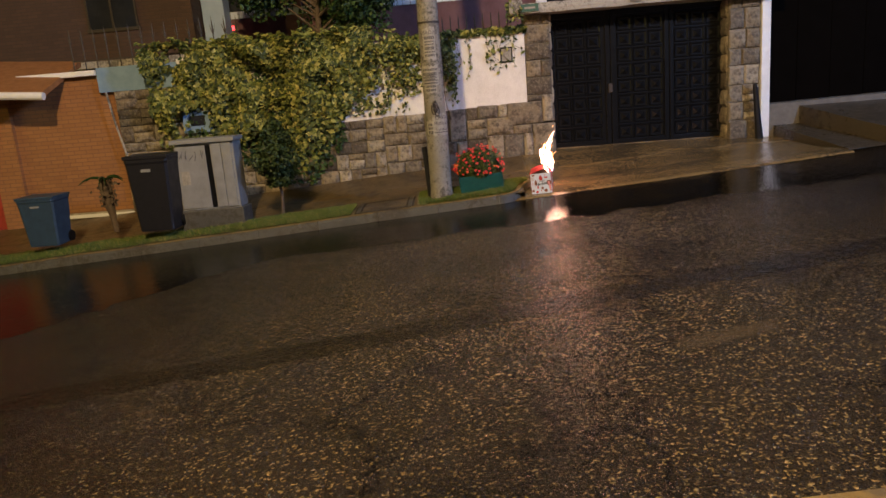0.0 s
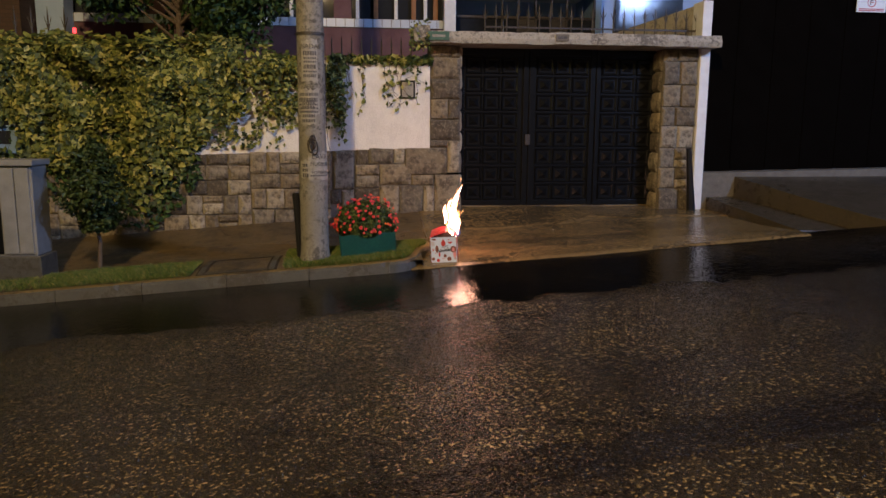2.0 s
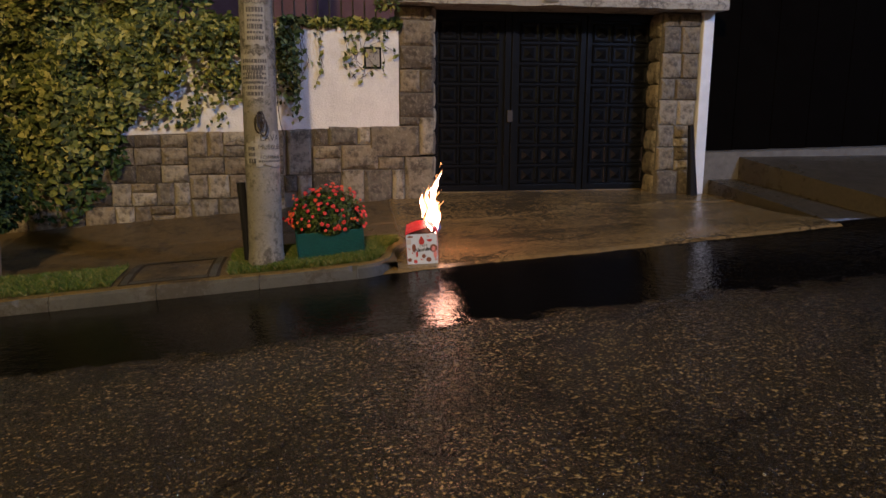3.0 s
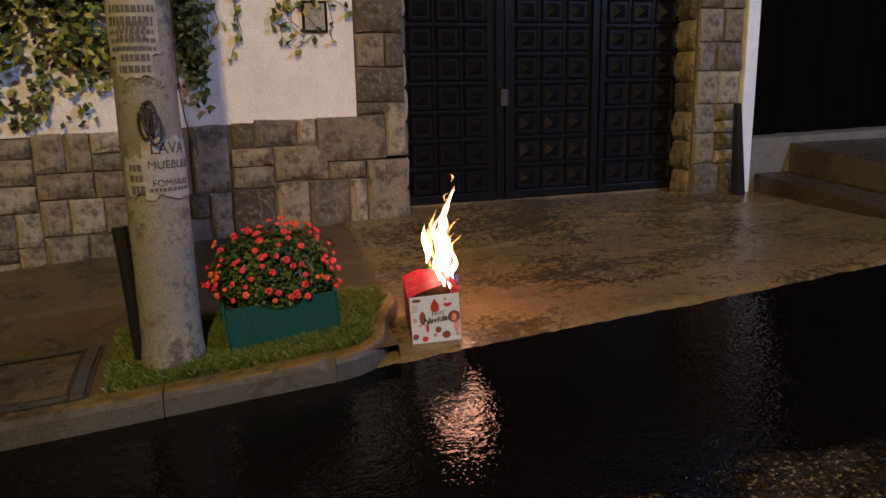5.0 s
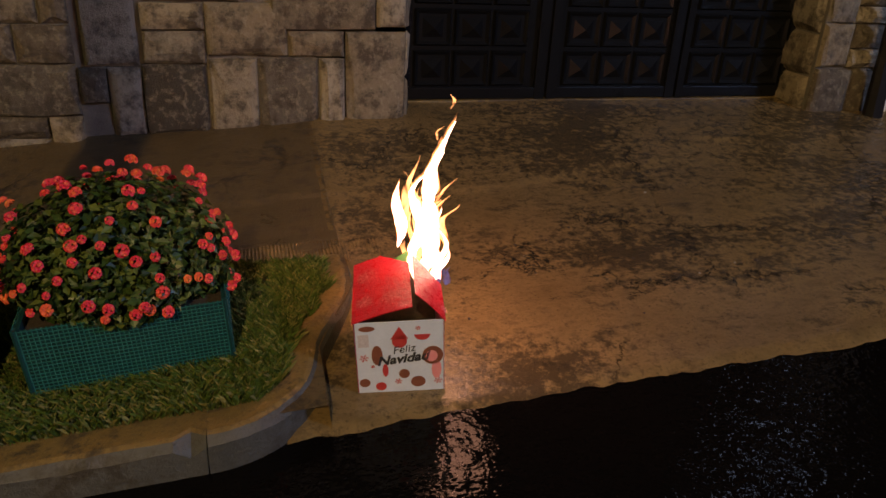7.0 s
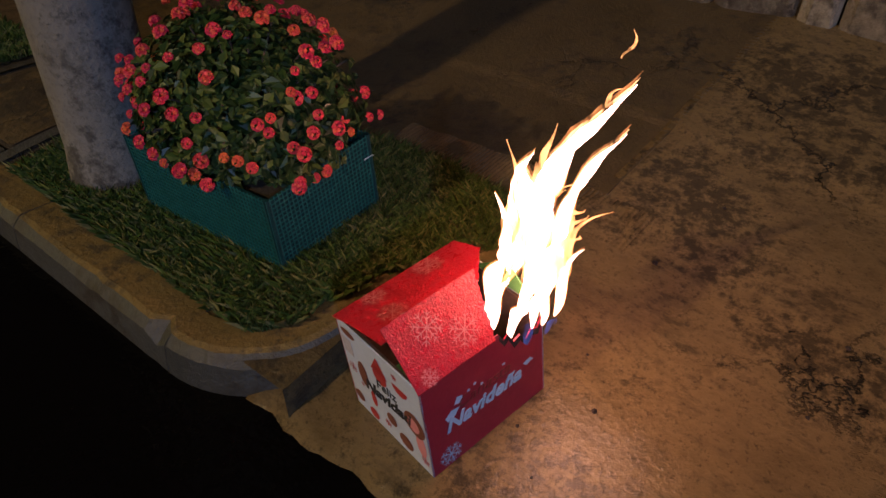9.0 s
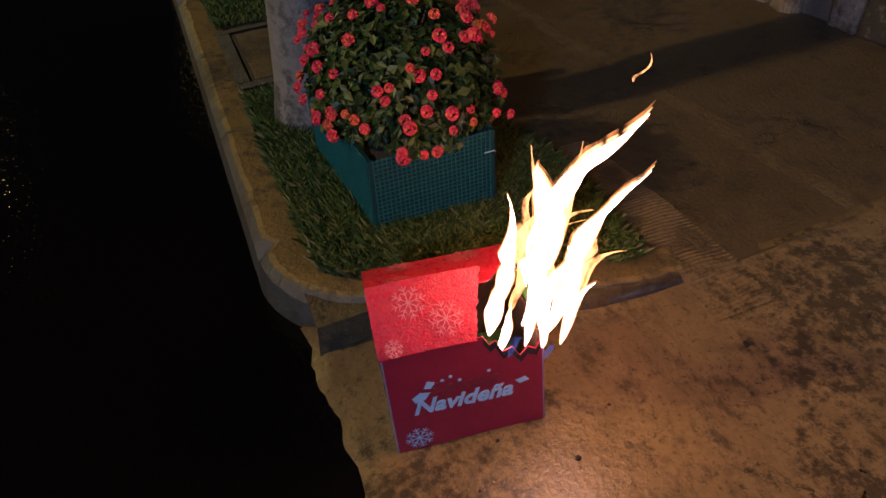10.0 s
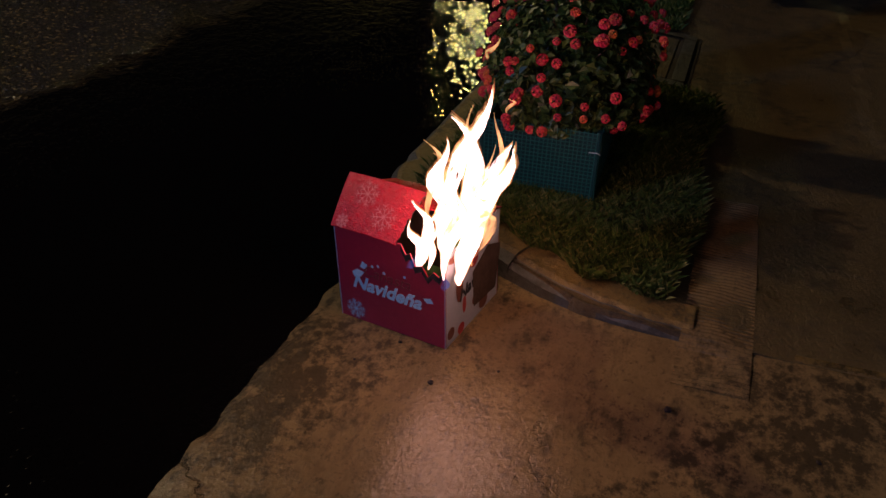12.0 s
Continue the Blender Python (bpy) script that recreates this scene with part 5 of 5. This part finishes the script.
# ---------------------------------------------------------------- verge: cabinet, bins, shrubs
def street_cabinet():
    c = thing("street_cabinet", "grey street cabinet with scrawled graffiti on its door", "cabinet", (-5.77, -2.20, 0.0))
    part("plinth", box(-0.04, 1.0, -0.03, 0.46, -0.45, 0.06, 0.02), KERB, c, "rough concrete plinth")
    part("body", box(0, 0.96, 0, 0.42, 0.06, 1.14, 0.01), GREY, c)
    part("lid", box(-0.05, 1.0, -0.07, 0.45, 1.14, 1.21, 0.012), GREY, c, "overhanging grey lid")
    part("door", box(0.02, 0.50, -0.015, 0, 0.09, 1.10, 0.005), GREY, c)
    part("gap", box(0.50, 0.58, -0.006, 0.0, 0.09, 1.10, 0), BLACK, c, "dark gap between the doors")
    for x in (0.60, 0.77):
        part("door", box(x, x + 0.16, -0.03, 0, 0.09, 1.12, 0.012), GREY, c, "plain ribbed grey door")
    part("notice", box(0.06, 0.20, -0.018, -0.015, 0.48, 0.70, 0), PAPER, c, "white paper notice")
    r = random.Random(2)
    scrawl = bmesh.new()
    x = 0.05
    for k in range(5):
        tube([(x + r.uniform(-0.01, 0.08), -0.017, 0.86 + r.uniform(0, 0.17)) for _ in range(4)], 0.006, 4, scrawl)
        x += 0.085
    part("graffiti", scrawl, INK, c, "black scrawled graffiti")


street_cabinet()


def wheelie(name, place, w, d, h, material, label):
    c = thing(name, label, "bin", place)
    bm = bmesh.new()
    rings = []
    for z, k in ((0.0, 0.80), (0.04, 0.82), (h * 0.9, 1.0), (h * 0.93, 1.04), (h * 0.97, 1.04)):
        rings.append([bm.verts.new((sx * w / 2 * k, sy * d / 2 * k, z)) for sx, sy in ((-1, -0.9), (-0.9, -1), (0.9, -1), (1, -0.9), (1, 0.9), (0.9, 1), (-0.9, 1), (-1, 0.9))])
    for a, b in zip(rings, rings[1:]):
        for k in range(8):
            bm.faces.new((a[k], a[(k + 1) % 8], b[(k + 1) % 8], b[k]))
    bm.faces.new(rings[0][::-1]), bm.faces.new(rings[-1])
    part("body", bm, material, c)
    part("lid", box(-w / 2 * 1.06, w / 2 * 1.06, -d / 2 * 1.08, d / 2 * 1.06, h * 0.97, h * 1.02, 0.012), material, c)
    part("handle", tube([(-w * 0.35, d * 0.56, h * 0.93), (w * 0.35, d * 0.56, h * 0.93)], 0.014, 8), material, c)
    for sx in (-1, 1):
        wheel = tube([(sx * w * 0.40, d * 0.36, 0.09), (sx * w * 0.46, d * 0.36, 0.09)], 0.09, 14)
        part("wheel", wheel, BLACK, c)
    part("sticker", box(-0.09, 0.06, -d / 2 * 0.99 - 0.003, -d / 2 * 0.97, h * 0.80, h * 0.84, 0), GREY, c, "pale rectangular sticker")


wheelie("wheelie_bin", (-6.06, -2.42, -0.16), 0.66, 0.55, 1.18, BIN, "black plastic wheelie bin with closed lid on the verge")
wheelie("storage_bin", (-8.07, -2.2, -0.32), 0.60, 0.52, 0.80, BLUEBIN, "dark blue plastic bin with lid on the verge")


def conifer():
    p = thing("conifer_shrub", "small dark green conifer shrub on a bare stem", "shrub", (-4.20, -1.95, -0.10))
    r = random.Random(44)
    part("trunk", tube([(0, 0, -0.05), (0.02, 0.01, 0.3), (-0.02, 0, 0.6), (0.03, 0, 0.95), (0, 0, 1.35)], [0.028, 0.024, 0.02, 0.015, 0.006], 7), BARK, p)
    spots = []
    for _ in range(5200):
        t = r.random()
        z = 0.42 + 1.13 * t
        rad = 0.46 * math.sin(math.pi * min(1, 0.18 + 0.8 * t)) * (0.8 + 0.4 * noise.noise((t * 4, r.random(), 1)))
        a = r.uniform(0, 6.28)
        d = rad * r.random() ** 0.5 * (1 + 0.7 * noise.noise((math.cos(a) * 1.6, math.sin(a) * 1.6, z * 3)))
        spots.append(((d * math.cos(a), d * math.sin(a), z), (math.cos(a) * 0.6, math.sin(a) * 0.6, 0.9)))
    leaves("sprays", spots, 0.032, CYPRESS, p, r, "feathery green sprays")


conifer()


def stump():
    p = thing("young_palm", "stubby young palm with a dark shaggy trunk", "plant", (-7.05, -2.0, -0.18))
    r = random.Random(45)
    part("trunk", tube([(0.02, 0, -0.05), (0.0, 0, 0.2), (-0.03, 0, 0.45), (-0.05, 0, 0.8)], [0.045, 0.05, 0.09, 0.10], 10), BARK, p)
    leaves("fibre", [((-0.03 + r.gauss(0, 0.06), r.gauss(0, 0.06), r.uniform(0.4, 0.88)), (r.gauss(0, 1), r.gauss(0, 1), 0.2)) for _ in range(260)], 0.04, BARK, p, r)
    for k in range(7):
        a = r.uniform(0, 6.28)
        pts = [(-0.05 + math.cos(a) * 0.10 * i, math.sin(a) * 0.10 * i, 0.82 + 0.07 * i - 0.02 * i * i) for i in range(5)]
        part("frond", tube(pts, [0.008, 0.02, 0.018, 0.012, 0.003], 4), BUSH, p)


stump()


# ---------------------------------------------------------------- orange gatehouse next door
def brick_material(name, a, b, mortar, width=0.24, height=0.075):
    m = Nodes(name)
    n = m.node("ShaderNodeTexBrick", Scale=1.0, Mortar_Size=0.008, Brick_Width=width, Row_Height=height, Bias=0.0)
    comb = m.tree.nodes.new("ShaderNodeCombineXYZ")
    m.link(m.axis(0), comb.inputs[0])
    m.link(m.axis(2), comb.inputs[1])
    m.link(comb.outputs[0], n.inputs["Vector"])
    n.inputs["Color1"].default_value, n.inputs["Color2"].default_value, n.inputs["Mortar"].default_value = (*a, 1), (*b, 1), (*mortar, 1)
    soft = m.noise(2.2, 4)
    colour = m.mix(0.4, n.outputs["Color"], m.ramp(soft, (0.3, a), (0.7, b)))
    return m.done(colour, 0.75, m.bump(n.outputs["Fac"], -0.006, 0.6))


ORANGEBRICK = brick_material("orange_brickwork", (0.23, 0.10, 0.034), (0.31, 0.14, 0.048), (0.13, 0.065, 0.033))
BROWNBRICK = brick_material("brown_brickwork", (0.045, 0.024, 0.02), (0.07, 0.037, 0.028), (0.034, 0.021, 0.019))
gate_wall = thing("wall_west", "orange brick gatehouse wall with a white coping", "wall", kind="structure")
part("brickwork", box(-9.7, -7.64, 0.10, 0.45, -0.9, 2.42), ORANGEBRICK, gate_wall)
part("plinth", box(-9.7, -7.64, 0.04, 0.10, -0.9, -0.16), LINTEL, gate_wall, "pale skirting course")
part("coping", box(-9.4, -7.9, -0.05, 0.55, 2.42, 2.52, 0.012), WHITE, gate_wall, "white painted coping")
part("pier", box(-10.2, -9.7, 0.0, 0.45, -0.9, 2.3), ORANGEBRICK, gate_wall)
part("skirt_board", box(-9.0, -7.6, -0.02, 0.04, -0.25, -0.19), WHITE, gate_wall)
roof = thing("gatehouse_roof", "small orange canopy roof with a white gutter", "roof", kind="structure")
rb = bmesh.new()
rv = [rb.verts.new(p) for p in ((-12.5, -0.75, 2.50), (-8.55, -0.75, 2.18), (-8.55, 0.8, 2.75), (-12.5, 0.8, 3.05))]
rw = [rb.verts.new((v.co.x, v.co.y, v.co.z - 0.10)) for v in rv]
rb.faces.new(rv), rb.faces.new(rw[::-1])
for k in range(4):
    rb.faces.new((rv[k], rv[(k + 1) % 4], rw[(k + 1) % 4], rw[k]))
bmesh.ops.recalc_face_normals(rb, faces=rb.faces)
part("slope", rb, ORANGE, roof)
part("gutter", tube([(-12.5, -0.82, 2.42), (-8.5, -0.82, 2.10)], 0.07, 10), WHITE, roof, "white gutter")
red_gate = thing("red_gate", "red metal gate under the canopy roof", "gate", (-12.4, 0.12, -0.8))
part("frame", box(0, 2.2, 0, 0.05, 0.1, 3.0, 0.01), RED, red_gate)
for k in range(9):
    part("slat", box(0.05 + k * 0.24, 0.22 + k * 0.24, -0.03, 0.0, 0.2, 2.9, 0.008), RED, red_gate)
solid("door_step", box(-12.4, -9.7, -0.8, 0.1, -1.2, -0.62, 0.01), PAVE, "concrete step below the red gate", "step", kind="structure")
pipe = solid("downpipe", tube([(-7.74, -0.06, 2.1), (-7.66, -0.06, 1.5), (-7.52, -0.07, 0.8), (-7.46, -0.08, 0.3)], 0.02, 8), LINTEL, "thin crooked pipe on the brick wall", "pipe")


# ---------------------------------------------------------------- houses and garden behind the wall
def spikes(name, x0, x1, y, z, tall, gap, label, forked=False):
    f = thing(name, label, "fence")
    for dz in (0.12, ) if forked else (0.10,):
        part("rail", box(x0, x1, y - 0.012, y + 0.012, z(x0) + dz, z(x0) + dz + 0.025), IRON, f)
    n = int((x1 - x0) / gap)
    for k in range(n + 1):
        x = x0 + (x1 - x0) * k / n
        bm = tube([(x, y, z(x) - 0.03), (x, y, z(x) + tall * 0.8), (x, y, z(x) + tall)], [0.012, 0.012, 0.001], 6)
        if forked:
            for s in (-1, 1):
                tube([(x, y, z(x) + tall * 0.55), (x + s * 0.05, y, z(x) + tall * 0.8)], [0.009, 0.003], 5, bm)
        part("spike", bm, IRON, f)


spikes("wall_fence", -1.35, -0.15, 0.14, lambda x: 2.56, 0.42, 0.15, "short pale iron spikes on the garden wall")
spikes("lintel_fence", 1.0, 4.42, 0.18, lambda x: 3.03, 0.48, 0.17, "black iron spiked fence on the lintel", True)
spikes("side_fence", -8.4, -5.2, 0.24, lambda x: 2.58, 0.75, 0.22, "rusty spiked iron fence behind the ivy", True)


def house_left():
    h = thing("brick_house", "dark brown brick house behind the garden wall", "house", kind="")
    part("wall", box(-22, -6.95, 3.0, 9.0, -1.5, 9.0), BROWNBRICK, h)
    part("pillar", box(-6.93, -6.42, 3.6, 4.1, -0.5, 9.0, 0.02), LIVEBLUE, h, "pale painted pillar")
    win = part("window", box(-9.3, -8.2, 2.97, 3.0, 3.55, 5.0), GLASS, h, "dark window")
    part("window_frame", box(-9.36, -8.14, 2.95, 2.985, 3.48, 3.55, 0.005), IRON, win)
    for x in (-9.3, -8.75, -8.2):
        part("window_bar", box(x - 0.02, x + 0.02, 2.95, 2.985, 3.55, 5.0), IRON, win)
    part("ledge", box(-12, -7.0, 2.7, 3.0, 2.70, 2.85, 0.01), LINTEL, h)


house_left()


def house_mid():
    h = thing("plum_house", "plum painted house with a tiled sill and tall windows", "house")
    part("wall", box(-6.42, 1.04, 4.06, 9.0, -0.5, 3.62), PURPLE, h)
    band = part("tile_band", box(-6.42, 1.04, 4.04, 4.2, 3.62, 3.80), MORTAR, h)
    me = mesh("tile", box(0, 0.175, 0, 0.012, 0, 0.16, 0), simple("pale_blue_tile", (0.45, 0.52, 0.62), (0.62, 0.68, 0.76), 0.25, 9, 0.001))
    for k in range(40):
        ob = new("tile", me)
        ob.parent = band
        ob.location = (-6.4 + k * 0.186, 4.026, 3.632)
    part("glazing", box(-6.42, 0.8, 4.18, 4.22, 3.80, 6.2), GLASS, h, "dark window glass")
    part("upper_wall", box(-6.42, 1.04, 4.06, 9.0, 6.2, 9.0), PURPLE, h)
    for x, w in ((-5.2, 0.5), (-3.2, 0.5), (-1.42, 0.35)):
        part("pier", box(x, x + w, 4.05, 4.3, 3.80, 6.2), PURPLE, h)
    for x in (-4.2, -2.3, -0.98, -0.20, 0.40):
        part("mullion", box(x, x + 0.07, 4.1, 4.17, 3.80, 6.2, 0.006), WHITE, h, "white window mullion")
    for x in (-0.62, 0.15, 0.60):
        part("mullion", box(x, x + 0.09, 4.1, 4.17, 3.80, 6.2, 0.006), ORANGE, h, "varnished wooden mullion")
    part("column", box(0.80, 1.04, 3.9, 4.05, 2.0, 6.4, 0.01), WHITE, h, "white column")


house_mid()


def sunroom():
    h = thing("sunroom", "dark glazed sunroom with one lit ceiling tube", "house")
    part("back_wall", box(1.04, 4.4, 6.5, 6.7, 0, 8), LIVEBLUE, h)
    part("side_wall", box(4.3, 4.45, 5.0, 6.5, 0, 8), BLUE, h)
    part("fascia", box(1.04, 4.3, 4.95, 5.05, 4.5, 4.75), GREY, h)
    part("ceiling", box(1.04, 4.3, 5.05, 6.5, 4.62, 4.75), WHITE, h)
    for x0, x1 in ((1.06, 2.2), (2.24, 2.56), (2.96, 3.3), (3.66, 4.28)):
        part("pane", box(x0, x1, 4.98, 5.0, 2.4, 4.0), GLASS, h)
    for x0, x1 in ((2.58, 2.94), (3.32, 3.64)):
        part("door", box(x0, x1, 4.96, 5.0, 2.0, 4.0, 0.01), IRON, h, "dark doorway")
    for x in (1.05, 2.20, 2.57, 2.95, 3.31, 3.65, 4.28):
        part("post", box(x - 0.02, x + 0.02, 4.94, 5.02, 2.0, 4.5, 0.004), IRON, h)
    part("transom", box(1.04, 4.3, 4.94, 5.02, 4.0, 4.06, 0.004), IRON, h)
    tube_glow = Nodes("lit_tube")
    e = tube_glow.node("ShaderNodeEmission", Color=(0.62, 0.86, 1.0, 1), Strength=1.6)
    tube_glow.link(e.outputs[0], tube_glow.tree.nodes["Material Output"].inputs[0])
    part("lamp_tube", tube([(1.86, 5.4, 4.50), (2.35, 5.4, 4.50)], 0.02, 8), tube_glow.mat, h, "lit fluorescent tube")


sunroom()
blue_house = thing("blue_house", "pale blue rendered house wall behind the gate", "house")
part("wall", box(4.45, 16, 6.3, 9.0, 0, 9), LIVEBLUE, blue_house)
part("window", box(5.3, 6.9, 6.26, 6.3, 3.9, 4.75), GLASS, blue_house)
part("window_frame", box(5.2, 7.0, 6.22, 6.27, 4.75, 4.87, 0.005), BLACK, blue_house)
part("window_frame", box(5.2, 5.3, 6.22, 6.27, 3.8, 4.75, 0.005), BLACK, blue_house)
solid("wall_east", box(16, 16.3, -2.6, 9, 0, 6), MORTAR, "dark wall beyond the black gate", "wall", kind="structure")


def garden_tree():
    t = thing("garden_tree", "dark dense garden tree behind the wall", "tree", (-3.9, 1.7, 0.2))
    r = random.Random(51)
    part("trunk", tube([(0, 0, 0), (0.05, 0, 1.2), (-0.05, 0.05, 2.4), (0, 0, 3.6)], [0.12, 0.10, 0.08, 0.03], 9), BARK, t)
    tips = []
    for k in range(16):
        a, h = r.uniform(0, 6.28), r.uniform(1.7, 3.4)
        tip = Vector((math.cos(a) * r.uniform(0.9, 1.7), math.sin(a) * r.uniform(0.4, 0.9), h + r.uniform(0.3, 1.2)))
        part("limb", tube([(0, 0, h), tip * 0.5 + Vector((0, 0, h * 0.5)), tip], [0.03, 0.018, 0.006], 6), BARK, t)
        tips.append(tip)
    spots = []
    for _ in range(13000):
        c = r.choice(tips)
        d = Vector((r.gauss(0, 1), r.gauss(0, 1), r.gauss(0, 1))).normalized() * (0.66 * r.random() ** 0.4)
        spots.append((c + d, d + Vector((0, -0.3, 0.4))))
    leaves("crown", spots, 0.055, BUSH, t, r, "dark green foliage")


garden_tree()
bulb = thing("tail_lamp", "small red light on the house wall", "lamp", (-6.2, 3.45, 3.38))
glow = Nodes("red_glow")
e_ = glow.node("ShaderNodeEmission", Color=(1.0, 0.05, 0.05, 1), Strength=4.0)
glow.link(e_.outputs[0], glow.tree.nodes["Material Output"].inputs[0])
part("lens", box(-0.03, 0.03, -0.03, 0, -0.05, 0.05, 0.01), glow.mat, bulb)

# broken ribbed patch and litter on the driveway
patch = solid("concrete_patch", sheet(steps(-0.95, 0.18, 260), steps(-1.65, -1.45, 8), lambda x, y: drive_z(x, y) + (walk_z(x, y) - drive_z(x, y)) * min(1.0, max(0.0, (0.01 - x) / 0.05)) + 0.003 - 0.02 * (x > 0.16 or x < -0.93) + 0.0022 * math.sin(x * 360) + 0.010 * noise.noise((x * 9, y * 9, 1))), DRIVE,
              "broken ribbed concrete patch at the pavement edge", "slab", kind="structure")
rl = random.Random(77)
for k in range(26):
    x, y = rl.uniform(0.25, 2.2), rl.uniform(-2.5, -1.2)
    s = rl.uniform(0.004, 0.011)
    bm = bmesh.new()
    bmesh.ops.create_icosphere(bm, subdivisions=1, radius=s)
    for v in bm.verts:
        v.co = Vector((v.co.x * rl.uniform(0.7, 1.3), v.co.y * rl.uniform(0.7, 1.3), v.co.z * 0.6))
    solid("pebble", bm, PAPER if k % 9 == 0 else CHAR, "tiny loose pebble on the wet driveway", "pebble", (x, y, drive_z(x, y) + s * 0.4), 0, "", "pebbles on the driveway")
